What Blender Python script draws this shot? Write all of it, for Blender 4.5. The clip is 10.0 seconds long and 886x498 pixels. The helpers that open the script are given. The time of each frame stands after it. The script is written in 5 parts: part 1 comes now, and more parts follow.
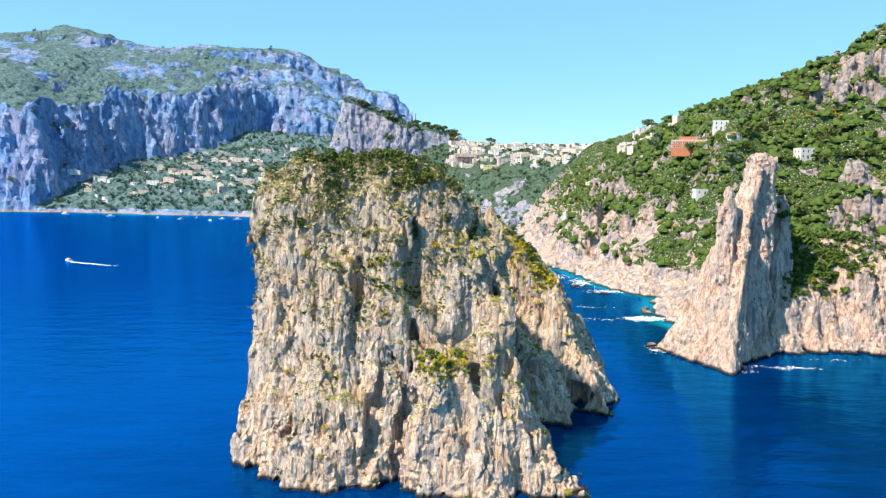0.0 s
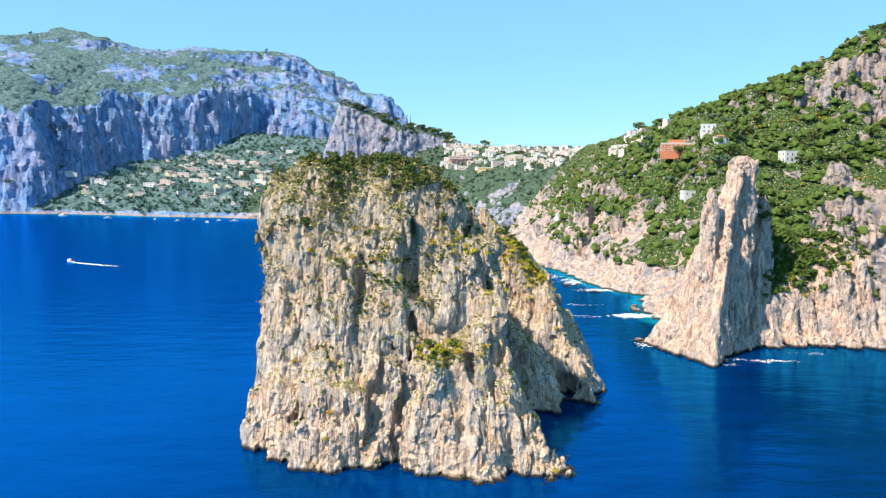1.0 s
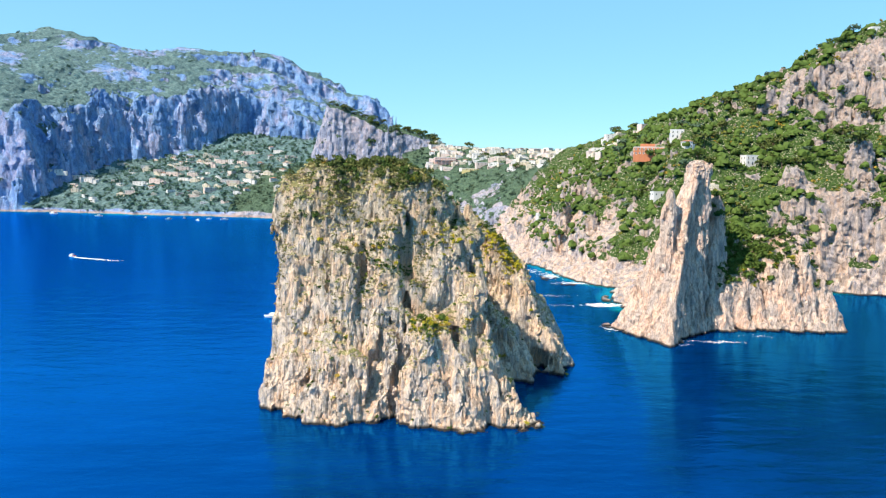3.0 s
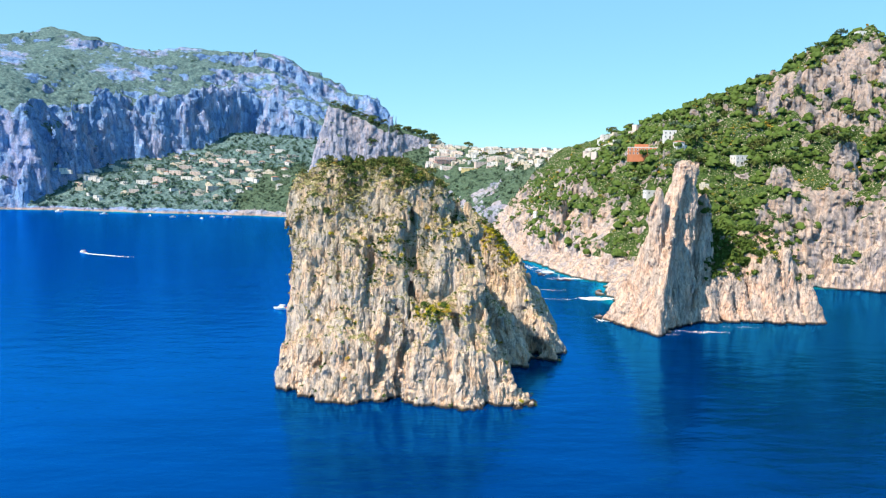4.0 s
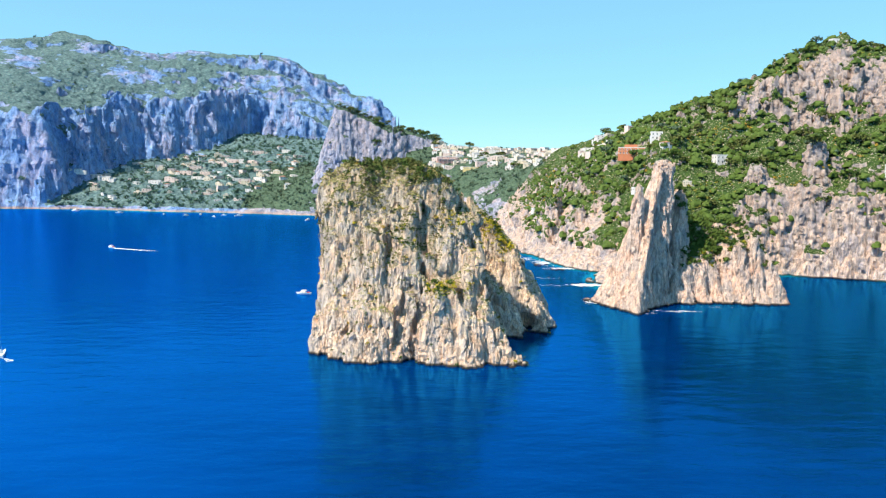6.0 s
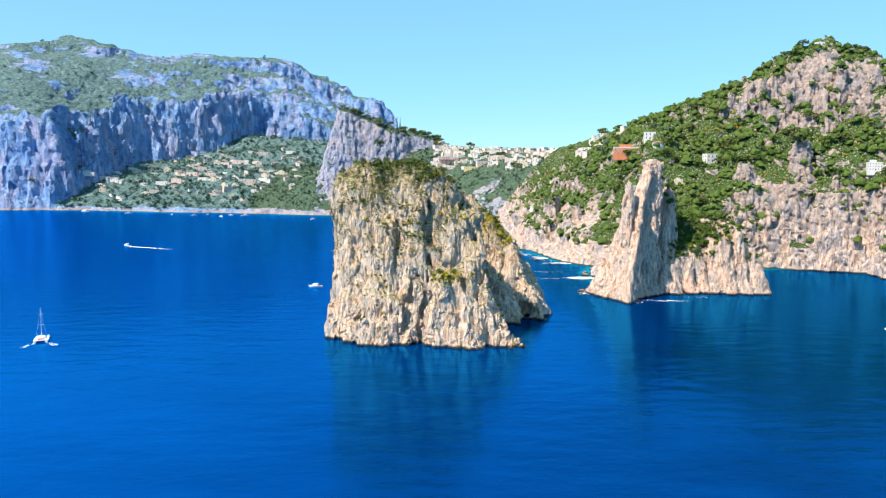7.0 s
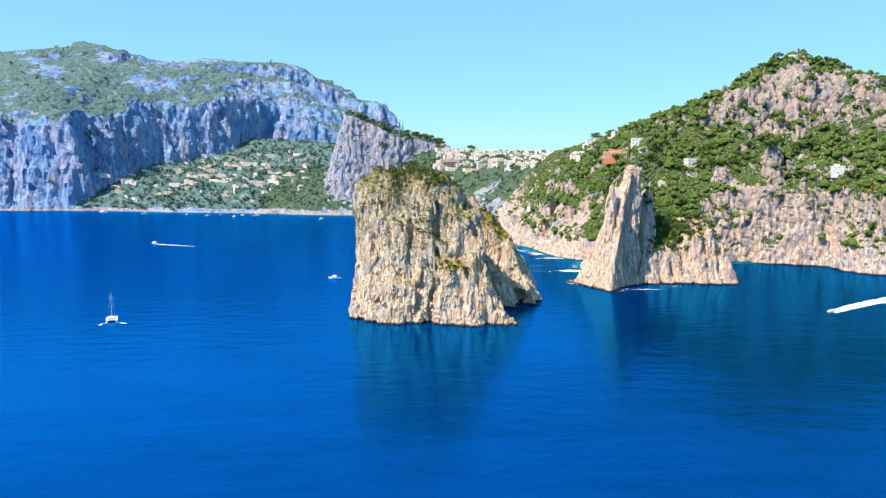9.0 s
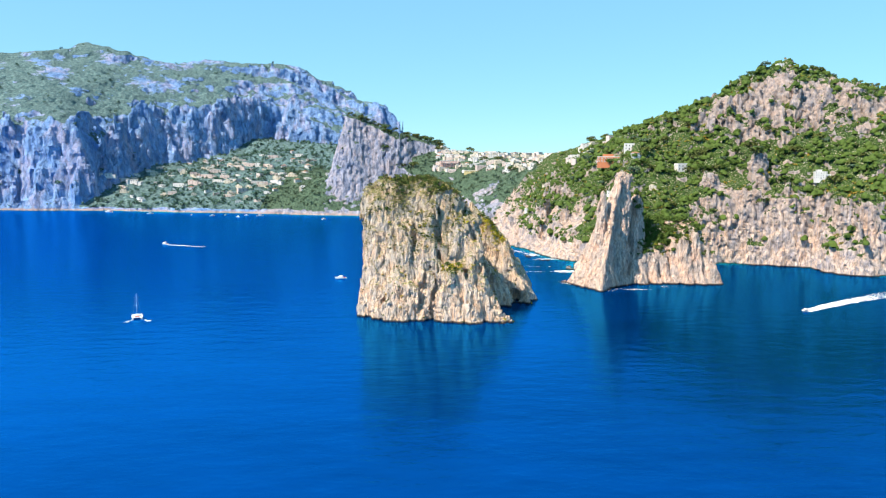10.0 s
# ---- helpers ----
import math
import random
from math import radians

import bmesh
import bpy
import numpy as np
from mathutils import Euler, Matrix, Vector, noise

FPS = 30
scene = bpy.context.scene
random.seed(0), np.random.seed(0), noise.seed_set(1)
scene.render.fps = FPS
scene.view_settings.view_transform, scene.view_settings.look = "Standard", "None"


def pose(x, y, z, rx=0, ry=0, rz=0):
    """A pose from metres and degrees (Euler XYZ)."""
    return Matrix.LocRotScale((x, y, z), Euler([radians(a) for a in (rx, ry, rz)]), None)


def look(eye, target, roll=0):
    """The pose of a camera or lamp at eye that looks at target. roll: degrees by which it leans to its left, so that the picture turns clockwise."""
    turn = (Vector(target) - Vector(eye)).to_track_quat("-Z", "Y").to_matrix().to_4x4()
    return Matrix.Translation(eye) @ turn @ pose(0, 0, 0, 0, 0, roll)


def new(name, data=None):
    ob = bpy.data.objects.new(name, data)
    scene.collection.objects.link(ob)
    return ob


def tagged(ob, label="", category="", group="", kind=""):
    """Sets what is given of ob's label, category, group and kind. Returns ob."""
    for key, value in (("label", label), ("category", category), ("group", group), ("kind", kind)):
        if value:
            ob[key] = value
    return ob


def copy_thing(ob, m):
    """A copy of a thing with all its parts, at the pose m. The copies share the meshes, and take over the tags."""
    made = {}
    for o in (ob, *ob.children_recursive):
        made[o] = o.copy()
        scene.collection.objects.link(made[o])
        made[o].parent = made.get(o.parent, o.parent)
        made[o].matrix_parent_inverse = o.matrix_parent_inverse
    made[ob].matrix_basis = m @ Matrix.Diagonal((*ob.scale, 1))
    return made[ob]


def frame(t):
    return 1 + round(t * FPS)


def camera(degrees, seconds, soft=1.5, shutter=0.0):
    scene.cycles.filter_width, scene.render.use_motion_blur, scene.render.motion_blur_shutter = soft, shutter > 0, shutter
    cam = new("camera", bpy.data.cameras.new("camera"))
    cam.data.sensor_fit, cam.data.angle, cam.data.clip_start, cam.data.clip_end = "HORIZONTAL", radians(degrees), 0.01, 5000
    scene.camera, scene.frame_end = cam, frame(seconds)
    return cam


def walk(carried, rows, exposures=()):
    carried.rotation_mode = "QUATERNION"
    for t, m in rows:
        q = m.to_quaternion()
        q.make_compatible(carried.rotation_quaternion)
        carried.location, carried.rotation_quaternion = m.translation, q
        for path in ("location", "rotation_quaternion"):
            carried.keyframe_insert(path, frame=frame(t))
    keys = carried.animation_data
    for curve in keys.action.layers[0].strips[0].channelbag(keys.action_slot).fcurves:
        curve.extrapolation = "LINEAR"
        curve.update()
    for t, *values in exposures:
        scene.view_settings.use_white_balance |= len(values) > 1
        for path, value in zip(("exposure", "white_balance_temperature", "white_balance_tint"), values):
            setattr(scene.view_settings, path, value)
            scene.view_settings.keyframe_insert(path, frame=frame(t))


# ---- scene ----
cam = camera(66.2, 10.0, soft=1.2)
PATH = [
    (0, (0.005, 0.021, 94.964), (0.02, 2.008, 94.741), 0.5),
    (0.5, (-0.332, -7.058, 94.966), (-0.312, -5.07, 94.746), 0.5),
    (1, (-0.784, -15.541, 95.038), (-0.753, -13.553, 94.821), 0.5),
    (1.5, (-1.43, -25.168, 95.133), (-1.384, -23.18, 94.917), 0.6),
    (2, (-2.155, -35.29, 95.249), (-2.091, -33.303, 95.035), 0.6),
    (2.5, (-2.955, -46.154, 95.134), (-2.881, -44.166, 94.92), 0.7),
    (4, (-5.869, -81.07, 95.02), (-5.788, -79.084, 94.803), 0.9),
    (4.5, (-6.99, -93.65, 94.998), (-6.909, -91.663, 94.78), 0.9),
    (5, (-8.168, -107.089, 94.881), (-8.086, -105.102, 94.662), 0.8),
    (5.5, (-9.424, -121.97, 94.677), (-9.345, -119.983, 94.458), 0.8),
    (7, (-13.749, -171.757, 93.968), (-13.675, -169.77, 93.749), 0.4),
    (7.5, (-15.326, -189.711, 94.086), (-15.254, -187.724, 93.867), 0.3),
    (8, (-16.75, -206.224, 94.621), (-16.679, -204.238, 94.402), 0.2),
    (8.5, (-18.431, -224.6, 95.821), (-18.36, -222.613, 95.601), 0.2),
    (9, (-20.051, -243.175, 97.707), (-19.979, -241.188, 97.488), 0.3),
    (9.5, (-21.698, -260.864, 100.676), (-21.625, -258.878, 100.454), 0.3),
    (10, (-23.22, -278.033, 105.055), (-23.144, -276.047, 104.831), 0.4),
]
walk(cam, [(t, look(eye, target, roll)) for t, eye, target, roll in PATH])

# ---- world, sun, exposure ----
SUN = Vector((-0.84, -0.54, 1.2)).normalized()
world = bpy.data.worlds.new("world")
scene.world = world
world.use_nodes = True
sky = world.node_tree.nodes.new("ShaderNodeTexSky")
sky.sky_type, sky.sun_disc = "NISHITA", False
sky.sun_elevation = math.asin(SUN.z)
sky.sun_rotation = math.atan2(SUN.x, SUN.y)
sky.air_density, sky.dust_density, sky.ozone_density = 1.0, 0.0, 3.0
world.node_tree.nodes["Background"].inputs[1].default_value = 0.097
vivid = world.node_tree.nodes.new("ShaderNodeHueSaturation")
vivid.inputs["Saturation"].default_value, vivid.inputs["Value"].default_value = 1.28, 2.15
even = world.node_tree.nodes.new("ShaderNodeGamma")
even.inputs["Gamma"].default_value = 0.58
world.node_tree.links.new(sky.outputs[0], even.inputs["Color"])
world.node_tree.links.new(even.outputs[0], vivid.inputs["Color"])
clear = world.node_tree.nodes.new("ShaderNodeMix")
clear.data_type, clear.blend_type = "RGBA", "MULTIPLY"
clear.inputs[0].default_value, clear.inputs[7].default_value = 1.0, (0.60, 0.90, 1.02, 1)
world.node_tree.links.new(vivid.outputs[0], clear.inputs[6])
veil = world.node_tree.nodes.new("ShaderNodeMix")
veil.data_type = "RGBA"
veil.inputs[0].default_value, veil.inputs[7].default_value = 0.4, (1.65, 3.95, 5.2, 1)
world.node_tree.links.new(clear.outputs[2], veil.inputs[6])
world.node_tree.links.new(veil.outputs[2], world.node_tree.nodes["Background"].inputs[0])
sun = new("sun", bpy.data.lights.new("sun", "SUN"))
sun.data.energy, sun.data.angle, sun.data.color = 5.0, radians(0.53), (1.0, 0.90, 0.74)
sun.matrix_world = look(SUN * 900, (0, 0, 0))
scene.view_settings.exposure = 0.95

# ---- arithmetic for rock and land ----
TABLE = np.random.RandomState(7).rand(1 << 16).astype(np.float32)


def lattice(i, j, k):
    return TABLE[((i * 73856093) ^ (j * 19349663) ^ (k * 83492791)) & 65535]


def vnoise(x, y, z):
    """Smooth value noise from -1 to 1."""
    xi, yi, zi = np.floor(x), np.floor(y), np.floor(z)
    u, v, w = x - xi, y - yi, z - zi
    xi, yi, zi = xi.astype(np.int64), yi.astype(np.int64), zi.astype(np.int64)
    u, v, w = u * u * (3 - 2 * u), v * v * (3 - 2 * v), w * w * (3 - 2 * w)
    out = 0
    for a in (0, 1):
        for b in (0, 1):
            for c in (0, 1):
                out = out + lattice(xi + a, yi + b, zi + c) * (u if a else 1 - u) * (v if b else 1 - v) * (w if c else 1 - w)
    return out * 2 - 1


def fbm(x, y, z, octaves=4, ridged=False):
    out, amp, total = 0, 1.0, 0
    for o in range(octaves):
        n = vnoise(x * 2 ** o + 17.3 * o, y * 2 ** o + 5.1 * o, z * 2 ** o + 9.7 * o)
        out = out + amp * ((1 - 2 * np.abs(n)) if ridged else n)
        total += amp
        amp *= 0.5
    return out / total


def cells(x, y, z, seed=0):
    """Broken rock: rounding of the nearest block (0 at its middle), that block's own random number, and its tilted face."""
    xi, yi, zi = (np.floor(c).astype(np.int64) for c in (x, y, z))
    best, tag, face = (np.full(x.shape, v, np.float32) for v in (9.0, 0.0, 0.0))
    for a in (-1, 0, 1):
        for b in (-1, 0, 1):
            for c in (-1, 0, 1):
                i, j, k = xi + a, yi + b, zi + c + seed
                r, s, t = lattice(i, j, k), lattice(i + 91, j, k), lattice(i, j + 57, k)
                dx, dy, dz = i + r - x, j + s - y, k - seed + t - z
                d = dx * dx + dy * dy + dz * dz
                near = d < best
                best = np.where(near, d, best)
                tag = np.where(near, (r * 7.13 + s * 3.71) % 1, tag)
                face = np.where(near, (s - 0.5) * dx + (t - 0.5) * dy + (r - 0.5) * dz, face)
    return np.sqrt(best), tag, face * 2


def smooth(a, b, x):
    t = np.clip((x - a) / (b - a), 0, 1)
    return t * t * (3 - 2 * t)


def smin(a, b, k):
    h = np.clip(0.5 + 0.5 * (b - a) / k, 0, 1)
    return b * (1 - h) + a * h - k * h * (1 - h)


def column(p, base, top, size0, size1, turn=0.0, e=2.6, power=1.0, tilt=(0.0, 0.0), cap=8.0):
    """How far points lie outside a tapering rock mass: centre at sea level, top (x, y, z), half widths below and above, its top's tilt."""
    x, y, z = p
    t = np.clip(z / top[2], -0.2, 1.1)
    s = np.sign(t) * np.abs(t) ** power
    cx, cy = base[0] + (top[0] - base[0]) * s, base[1] + (top[1] - base[1]) * s
    a, b = np.maximum(size0[0] + (size1[0] - size0[0]) * s, 1), np.maximum(size0[1] + (size1[1] - size0[1]) * s, 1)
    c, n = math.cos(radians(turn)), math.sin(radians(turn))
    u, v = (x - cx) * c + (y - cy) * n, (y - cy) * c - (x - cx) * n
    r = (np.abs(u / a) ** e + np.abs(v / b) ** e) ** (1 / e)
    side = (r - 1) * np.minimum(a, b)
    lid = z - top[2] - tilt[0] * (x - top[0]) - tilt[1] * (y - top[1])
    return -smin(-side, -lid, cap)


def blob(x, y, z, cx, cy, cz, r, rz=None):
    return np.exp(-((x - cx) ** 2 + (y - cy) ** 2) / r ** 2 - ((z - cz) / (rz or r)) ** 2)


def to_line(x, y, line):
    """Distance from points to an open line."""
    best = np.full(x.shape, 1e9)
    for p, q in zip(line, line[1:]):
        dx, dy = q[0] - p[0], q[1] - p[1]
        t = np.clip(((x - p[0]) * dx + (y - p[1]) * dy) / (dx * dx + dy * dy), 0, 1)
        best = np.minimum(best, np.hypot(x - p[0] - t * dx, y - p[1] - t * dy))
    return best


def crest_height(x, y, line):
    """A crest's height, carried smoothly out to either side of it."""
    total, weight = 0, 0
    for p, q in zip(line, line[1:]):
        n = max(2, int(math.hypot(q[0] - p[0], q[1] - p[1]) / 40))
        for k in range(n):
            t = k / n
            w = 1 / ((x - p[0] - t * (q[0] - p[0])) ** 2 + (y - p[1] - t * (q[1] - p[1])) ** 2 + 60) ** 2
            total, weight = total + w * (p[2] + t * (q[2] - p[2])), weight + w
    return total / weight


def inside(x, y, ring):
    hit = np.zeros(x.shape, bool)
    for p, q in zip(ring, ring[1:] + ring[:1]):
        cross = (p[1] > y) != (q[1] > y)
        hit ^= cross & (x < (q[0] - p[0]) * (y - p[1]) / (q[1] - p[1] + 1e-9) + p[0])
    return hit


def axis(lo, hi, step):
    return np.arange(lo, hi + step * 0.5, step, dtype=np.float32)


def skin(d, xs, ys, zs):
    """The surface where d turns from minus to plus: vertices and quads."""
    step = np.array([xs[1] - xs[0], ys[1] - ys[0], zs[1] - zs[0]])
    s = d < 0
    count = sum(s[a:a + s.shape[0] - 1, b:b + s.shape[1] - 1, c:c + s.shape[2] - 1].astype(np.int8)
                for a in (0, 1) for b in (0, 1) for c in (0, 1))
    live = np.argwhere((count > 0) & (count < 8))
    index = np.full(count.shape, -1, np.int64)
    i, j, k = live.T
    index[i, j, k] = np.arange(len(live))
    corner = {(a, b, c): d[i + a, j + b, k + c] for a in (0, 1) for b in (0, 1) for c in (0, 1)}
    total, number = np.zeros((len(live), 3)), np.zeros(len(live))
    for p in corner:
        for ax in range(3):
            if p[ax] == 0:
                q = tuple(1 if n == ax else p[n] for n in range(3))
                u, v = corner[p], corner[q]
                cut = (u < 0) != (v < 0)
                t = np.where(cut, u / np.where(u == v, 1, u - v), 0)
                for n in range(3):
                    total[:, n] += np.where(cut, p[n] + (t if n == ax else 0), 0)
                number += cut
    verts = (live + total / number[:, None]) * step + np.array([xs[0], ys[0], zs[0]])
    quads = []
    for ax in range(3):
        b, c = (ax + 1) % 3, (ax + 2) % 3
        lo, hi = [slice(1, -1)] * 3, [slice(1, -1)] * 3
        lo[ax], hi[ax] = slice(0, -1), slice(1, None)
        s0, s1 = s[tuple(lo)], s[tuple(hi)]
        for flip, change in ((False, s0 & ~s1), (True, ~s0 & s1)):
            at = np.argwhere(change)
            at += np.array([0 if n == ax else 1 for n in range(3)])
            ring = []
            for ob, oc in ((-1, -1), (0, -1), (0, 0), (-1, 0)):
                n = at.copy()
                n[:, b] += ob
                n[:, c] += oc
                ring.append(index[n[:, 0], n[:, 1], n[:, 2]])
            quads.append(np.stack(ring[::-1] if flip else ring, 1))
    return largest(verts, np.concatenate(quads))


def largest(verts, quads):
    """Only the biggest piece that hangs together."""
    mark = np.arange(len(verts))
    while True:
        low = mark[quads].min(1)
        after = mark.copy()
        for k in range(4):
            np.minimum.at(after, quads[:, k], low)
        after = after[after]
        if (after == mark).all():
            break
        mark = after
    keep = mark == np.bincount(mark).argmax()
    place = np.cumsum(keep) - 1
    return verts[keep], place[quads[keep[quads[:, 0]]]]


def raw_mesh(name, verts, faces, material, shade=True):
    """A mesh from arrays: faces all have the same number of corners."""
    me = bpy.data.meshes.new(name)
    n = faces.shape[1]
    me.vertices.add(len(verts))
    me.vertices.foreach_set("co", np.ascontiguousarray(verts, np.float32).ravel())
    me.loops.add(faces.size)
    me.loops.foreach_set("vertex_index", np.ascontiguousarray(faces, np.int32).ravel())
    me.polygons.add(len(faces))
    me.polygons.foreach_set("loop_start", np.arange(0, faces.size, n, dtype=np.int32))
    me.polygons.foreach_set("use_smooth", np.full(len(faces), shade))
    me.update(calc_edges=True)
    me.materials.append(material)
    return me


def finer(verts, quads):
    """Every quad cut into four."""
    ends = np.sort(np.stack([quads, np.roll(quads, -1, 1)], -1).reshape(-1, 2), 1)
    edges, which = np.unique(ends[:, 0] * len(verts) + ends[:, 1], return_inverse=True)
    middle = (verts[edges // len(verts)] + verts[edges % len(verts)]) / 2
    e = which.reshape(-1, 4) + len(verts)
    c = np.arange(len(quads)) + len(verts) + len(edges)
    out = [np.stack([quads[:, k], e[:, k], c, e[:, k - 1]], 1) for k in range(4)]
    return np.concatenate([verts, middle, verts[quads].mean(1)]), np.concatenate(out)


def normals(me):
    out = np.zeros(len(me.vertices) * 3, np.float32)
    me.vertex_normals.foreach_get("vector", out)
    return out.reshape(-1, 3)


def roughen(me, amount):
    """Push the vertices along their normals by amount(x, y, z, normal)."""
    co = np.zeros(len(me.vertices) * 3, np.float32)
    me.vertices.foreach_get("co", co)
    co, nn = co.reshape(-1, 3), normals(me)
    co = co + nn * amount(co[:, 0], co[:, 1], co[:, 2], nn)[:, None]
    me.vertices.foreach_set("co", np.ascontiguousarray(co, np.float32).ravel())
    me.update()
    SURFACE[me.name] = (co, normals(me))


SURFACE = {}


def near_only(d, band, change):
    """Add change(where) to d only close to its surface."""
    at = np.nonzero(np.abs(d) < band)
    d[at] += change(at)
    return d

# ---- materials ----
def material(name, rough=0.8):
    m = bpy.data.materials.new(name)
    m.use_nodes = True
    m.node_tree.nodes["Principled BSDF"].inputs["Roughness"].default_value = rough
    m.node_tree.nodes["Principled BSDF"].inputs["Specular IOR Level"].default_value = 0.2
    return m, m.node_tree.nodes, m.node_tree.links, m.node_tree.nodes["Principled BSDF"]


def node(nodes, kind, **inputs):
    n = nodes.new(kind)
    for key, value in inputs.items():
        n.inputs[key.replace("_", " ")].default_value = value
    return n


def grain(nodes, links, scale, detail=6.0, rough=0.6, stretch=(1, 1, 1)):
    """Noise over world places, scale in cycles a metre."""
    geo = nodes.new("ShaderNodeNewGeometry")
    mul = nodes.new("ShaderNodeVectorMath")
    mul.operation = "MULTIPLY"
    mul.inputs[1].default_value = stretch
    links.new(geo.outputs["Position"], mul.inputs[0])
    n = node(nodes, "ShaderNodeTexNoise", Scale=scale, Detail=detail, Roughness=rough)
    links.new(mul.outputs[0], n.inputs["Vector"])
    return n.outputs["Fac"]


def ramp(nodes, links, fac, stops):
    r = nodes.new("ShaderNodeValToRGB")
    while len(r.color_ramp.elements) < len(stops):
        r.color_ramp.elements.new(0.5)
    for el, (at, col) in zip(r.color_ramp.elements, stops):
        el.position, el.color = at, (*col, 1) if len(col) == 3 else col
    links.new(fac, r.inputs[0])
    return r.outputs[0]


def mix(nodes, links, fac, a, b, blend="MIX"):
    m = nodes.new("ShaderNodeMix")
    m.data_type, m.blend_type = "RGBA", blend
    for socket, value in ((m.inputs[0], fac), (m.inputs[6], a), (m.inputs[7], b)):
        if isinstance(value, (float, int)):
            socket.default_value = value
        elif isinstance(value, tuple):
            socket.default_value = (*value, 1)
        else:
            links.new(value, socket)
    return m.outputs[2]


def maths(nodes, links, op, a, b=0.0, clamp=False):
    m = nodes.new("ShaderNodeMath")
    m.operation, m.use_clamp = op, clamp
    for socket, value in ((m.inputs[0], a), (m.inputs[1], b)):
        if isinstance(value, (float, int)):
            socket.default_value = value
        else:
            links.new(value, socket)
    return m.outputs[0]


def bump(nodes, links, shader, heights):
    last = None
    for height, strength, distance in heights:
        b = nodes.new("ShaderNodeBump")
        b.inputs["Strength"].default_value, b.inputs["Distance"].default_value = strength, distance
        links.new(height, b.inputs["Height"])
        if last:
            links.new(last, b.inputs["Normal"])
        last = b.outputs[0]
    links.new(last, shader.inputs["Normal"])


def limestone(name, pale, grey, warm, size, scrub, lush, steep, veg_amount, tide=True, mapped=False, lichened=0.0, coat=(0.29, 0.25, 0.16)):
    """Weathered limestone with streaks, and scrub where it is flat enough. size: metres of its coarsest marks."""
    pale, grey, warm, scrub, lush = (tuple(0.94 * v for v in c) for c in (pale, grey, warm, scrub, lush))
    m, nodes, links, shader = material(name, 0.9)
    coarse = grain(nodes, links, 1 / size, 5, 0.6, (1, 1, 0.55))
    streak = grain(nodes, links, 5 / size, 6, 0.65, (1, 1, 0.16))
    fine = grain(nodes, links, 22 / size, 8, 0.7)
    rock = ramp(nodes, links, coarse, [(0.34, grey), (0.47, pale), (0.6, warm), (0.72, pale)])
    rock = mix(nodes, links, ramp(nodes, links, streak, [(0.50, (0, 0, 0)), (0.62, (1, 1, 1))]), rock, grey)
    rock = mix(nodes, links, 0.9, rock, ramp(nodes, links, fine, [(0.35, (0.27, 0.25, 0.25)), (0.43, (0.88, 0.87, 0.86)), (0.55, (1, 1, 1))]), "MULTIPLY")
    fissure = ramp(nodes, links, grain(nodes, links, 2.4 / size, 4, 0.6, (1, 1, 0.09)), [(0.468, (1, 1, 1)), (0.492, (0.22, 0.20, 0.20)), (0.506, (0.22, 0.20, 0.20)), (0.53, (1, 1, 1))])
    rock = mix(nodes, links, 0.2 if size > 20 else 0.42, rock, fissure, "MULTIPLY")
    geo = nodes.new("ShaderNodeNewGeometry")
    xyz = nodes.new("ShaderNodeSeparateXYZ")
    links.new(geo.outputs["Position"], xyz.inputs[0])
    patch = grain(nodes, links, 2.2 / size, 6, 0.62)
    bend = nodes.new("ShaderNodeVectorMath")
    bend.operation = "MULTIPLY_ADD"
    links.new(geo.outputs["Position"], bend.inputs[0])
    bend.inputs[1].default_value = (1, 1, 0.35)
    wave = maths(nodes, links, "MULTIPLY", patch, size * 1.6)
    links.new(wave, bend.inputs[2])
    split = nodes.new("ShaderNodeTexVoronoi")
    split.feature = "DISTANCE_TO_EDGE"
    split.inputs["Scale"].default_value = 1.7 / size
    links.new(bend.outputs[0], split.inputs["Vector"])
    crack = ramp(nodes, links, split.outputs["Distance"], [(0.0, (0.35, 0.33, 0.32)), (0.035, (0.8, 0.79, 0.78)), (0.09, (1, 1, 1))])
    rock = mix(nodes, links, 0.3, rock, crack, "MULTIPLY")
    if lichened:
        lichen = maths(nodes, links, "ADD", maths(nodes, links, "MULTIPLY", xyz.outputs[2], 0.0032), grain(nodes, links, 2.6 / size, 6, 0.68, (1, 1, 0.5)))
        rock = mix(nodes, links, ramp(nodes, links, lichen, [(0.58, (0, 0, 0)), (0.78, (lichened, lichened, lichened))]), rock, coat)
    if not tide:
        washed = maths(nodes, links, "ADD", maths(nodes, links, "MULTIPLY", xyz.outputs[2], 0.05), maths(nodes, links, "MULTIPLY", patch, 0.5))
        rock = mix(nodes, links, ramp(nodes, links, washed, [(0.38, (1, 1, 1)), (0.58, (0, 0, 0))]), rock, (0.38, 0.29, 0.27))
    if tide:
        wet = maths(nodes, links, "ADD", xyz.outputs[2], maths(nodes, links, "MULTIPLY", streak, -7.0))
        rock = mix(nodes, links, ramp(nodes, links, maths(nodes, links, "MULTIPLY_ADD", wet, 0.1),
                                      [(0.0, (1, 1, 1)), (0.18, (0, 0, 0))]), rock, (0.24, 0.16, 0.08))
        rock = mix(nodes, links, ramp(nodes, links, maths(nodes, links, "MULTIPLY", xyz.outputs[2], 0.1),
                                      [(0.06, (1, 1, 1)), (0.16, (0, 0, 0))]), rock, (0.035, 0.03, 0.028))
    flat = nodes.new("ShaderNodeSeparateXYZ")
    links.new(geo.outputs["Normal"], flat.inputs[0])
    grow = maths(nodes, links, "MULTIPLY_ADD", patch, veg_amount)
    grow.node.inputs[2].default_value = -steep
    grow = maths(nodes, links, "ADD", grow, flat.outputs[2])
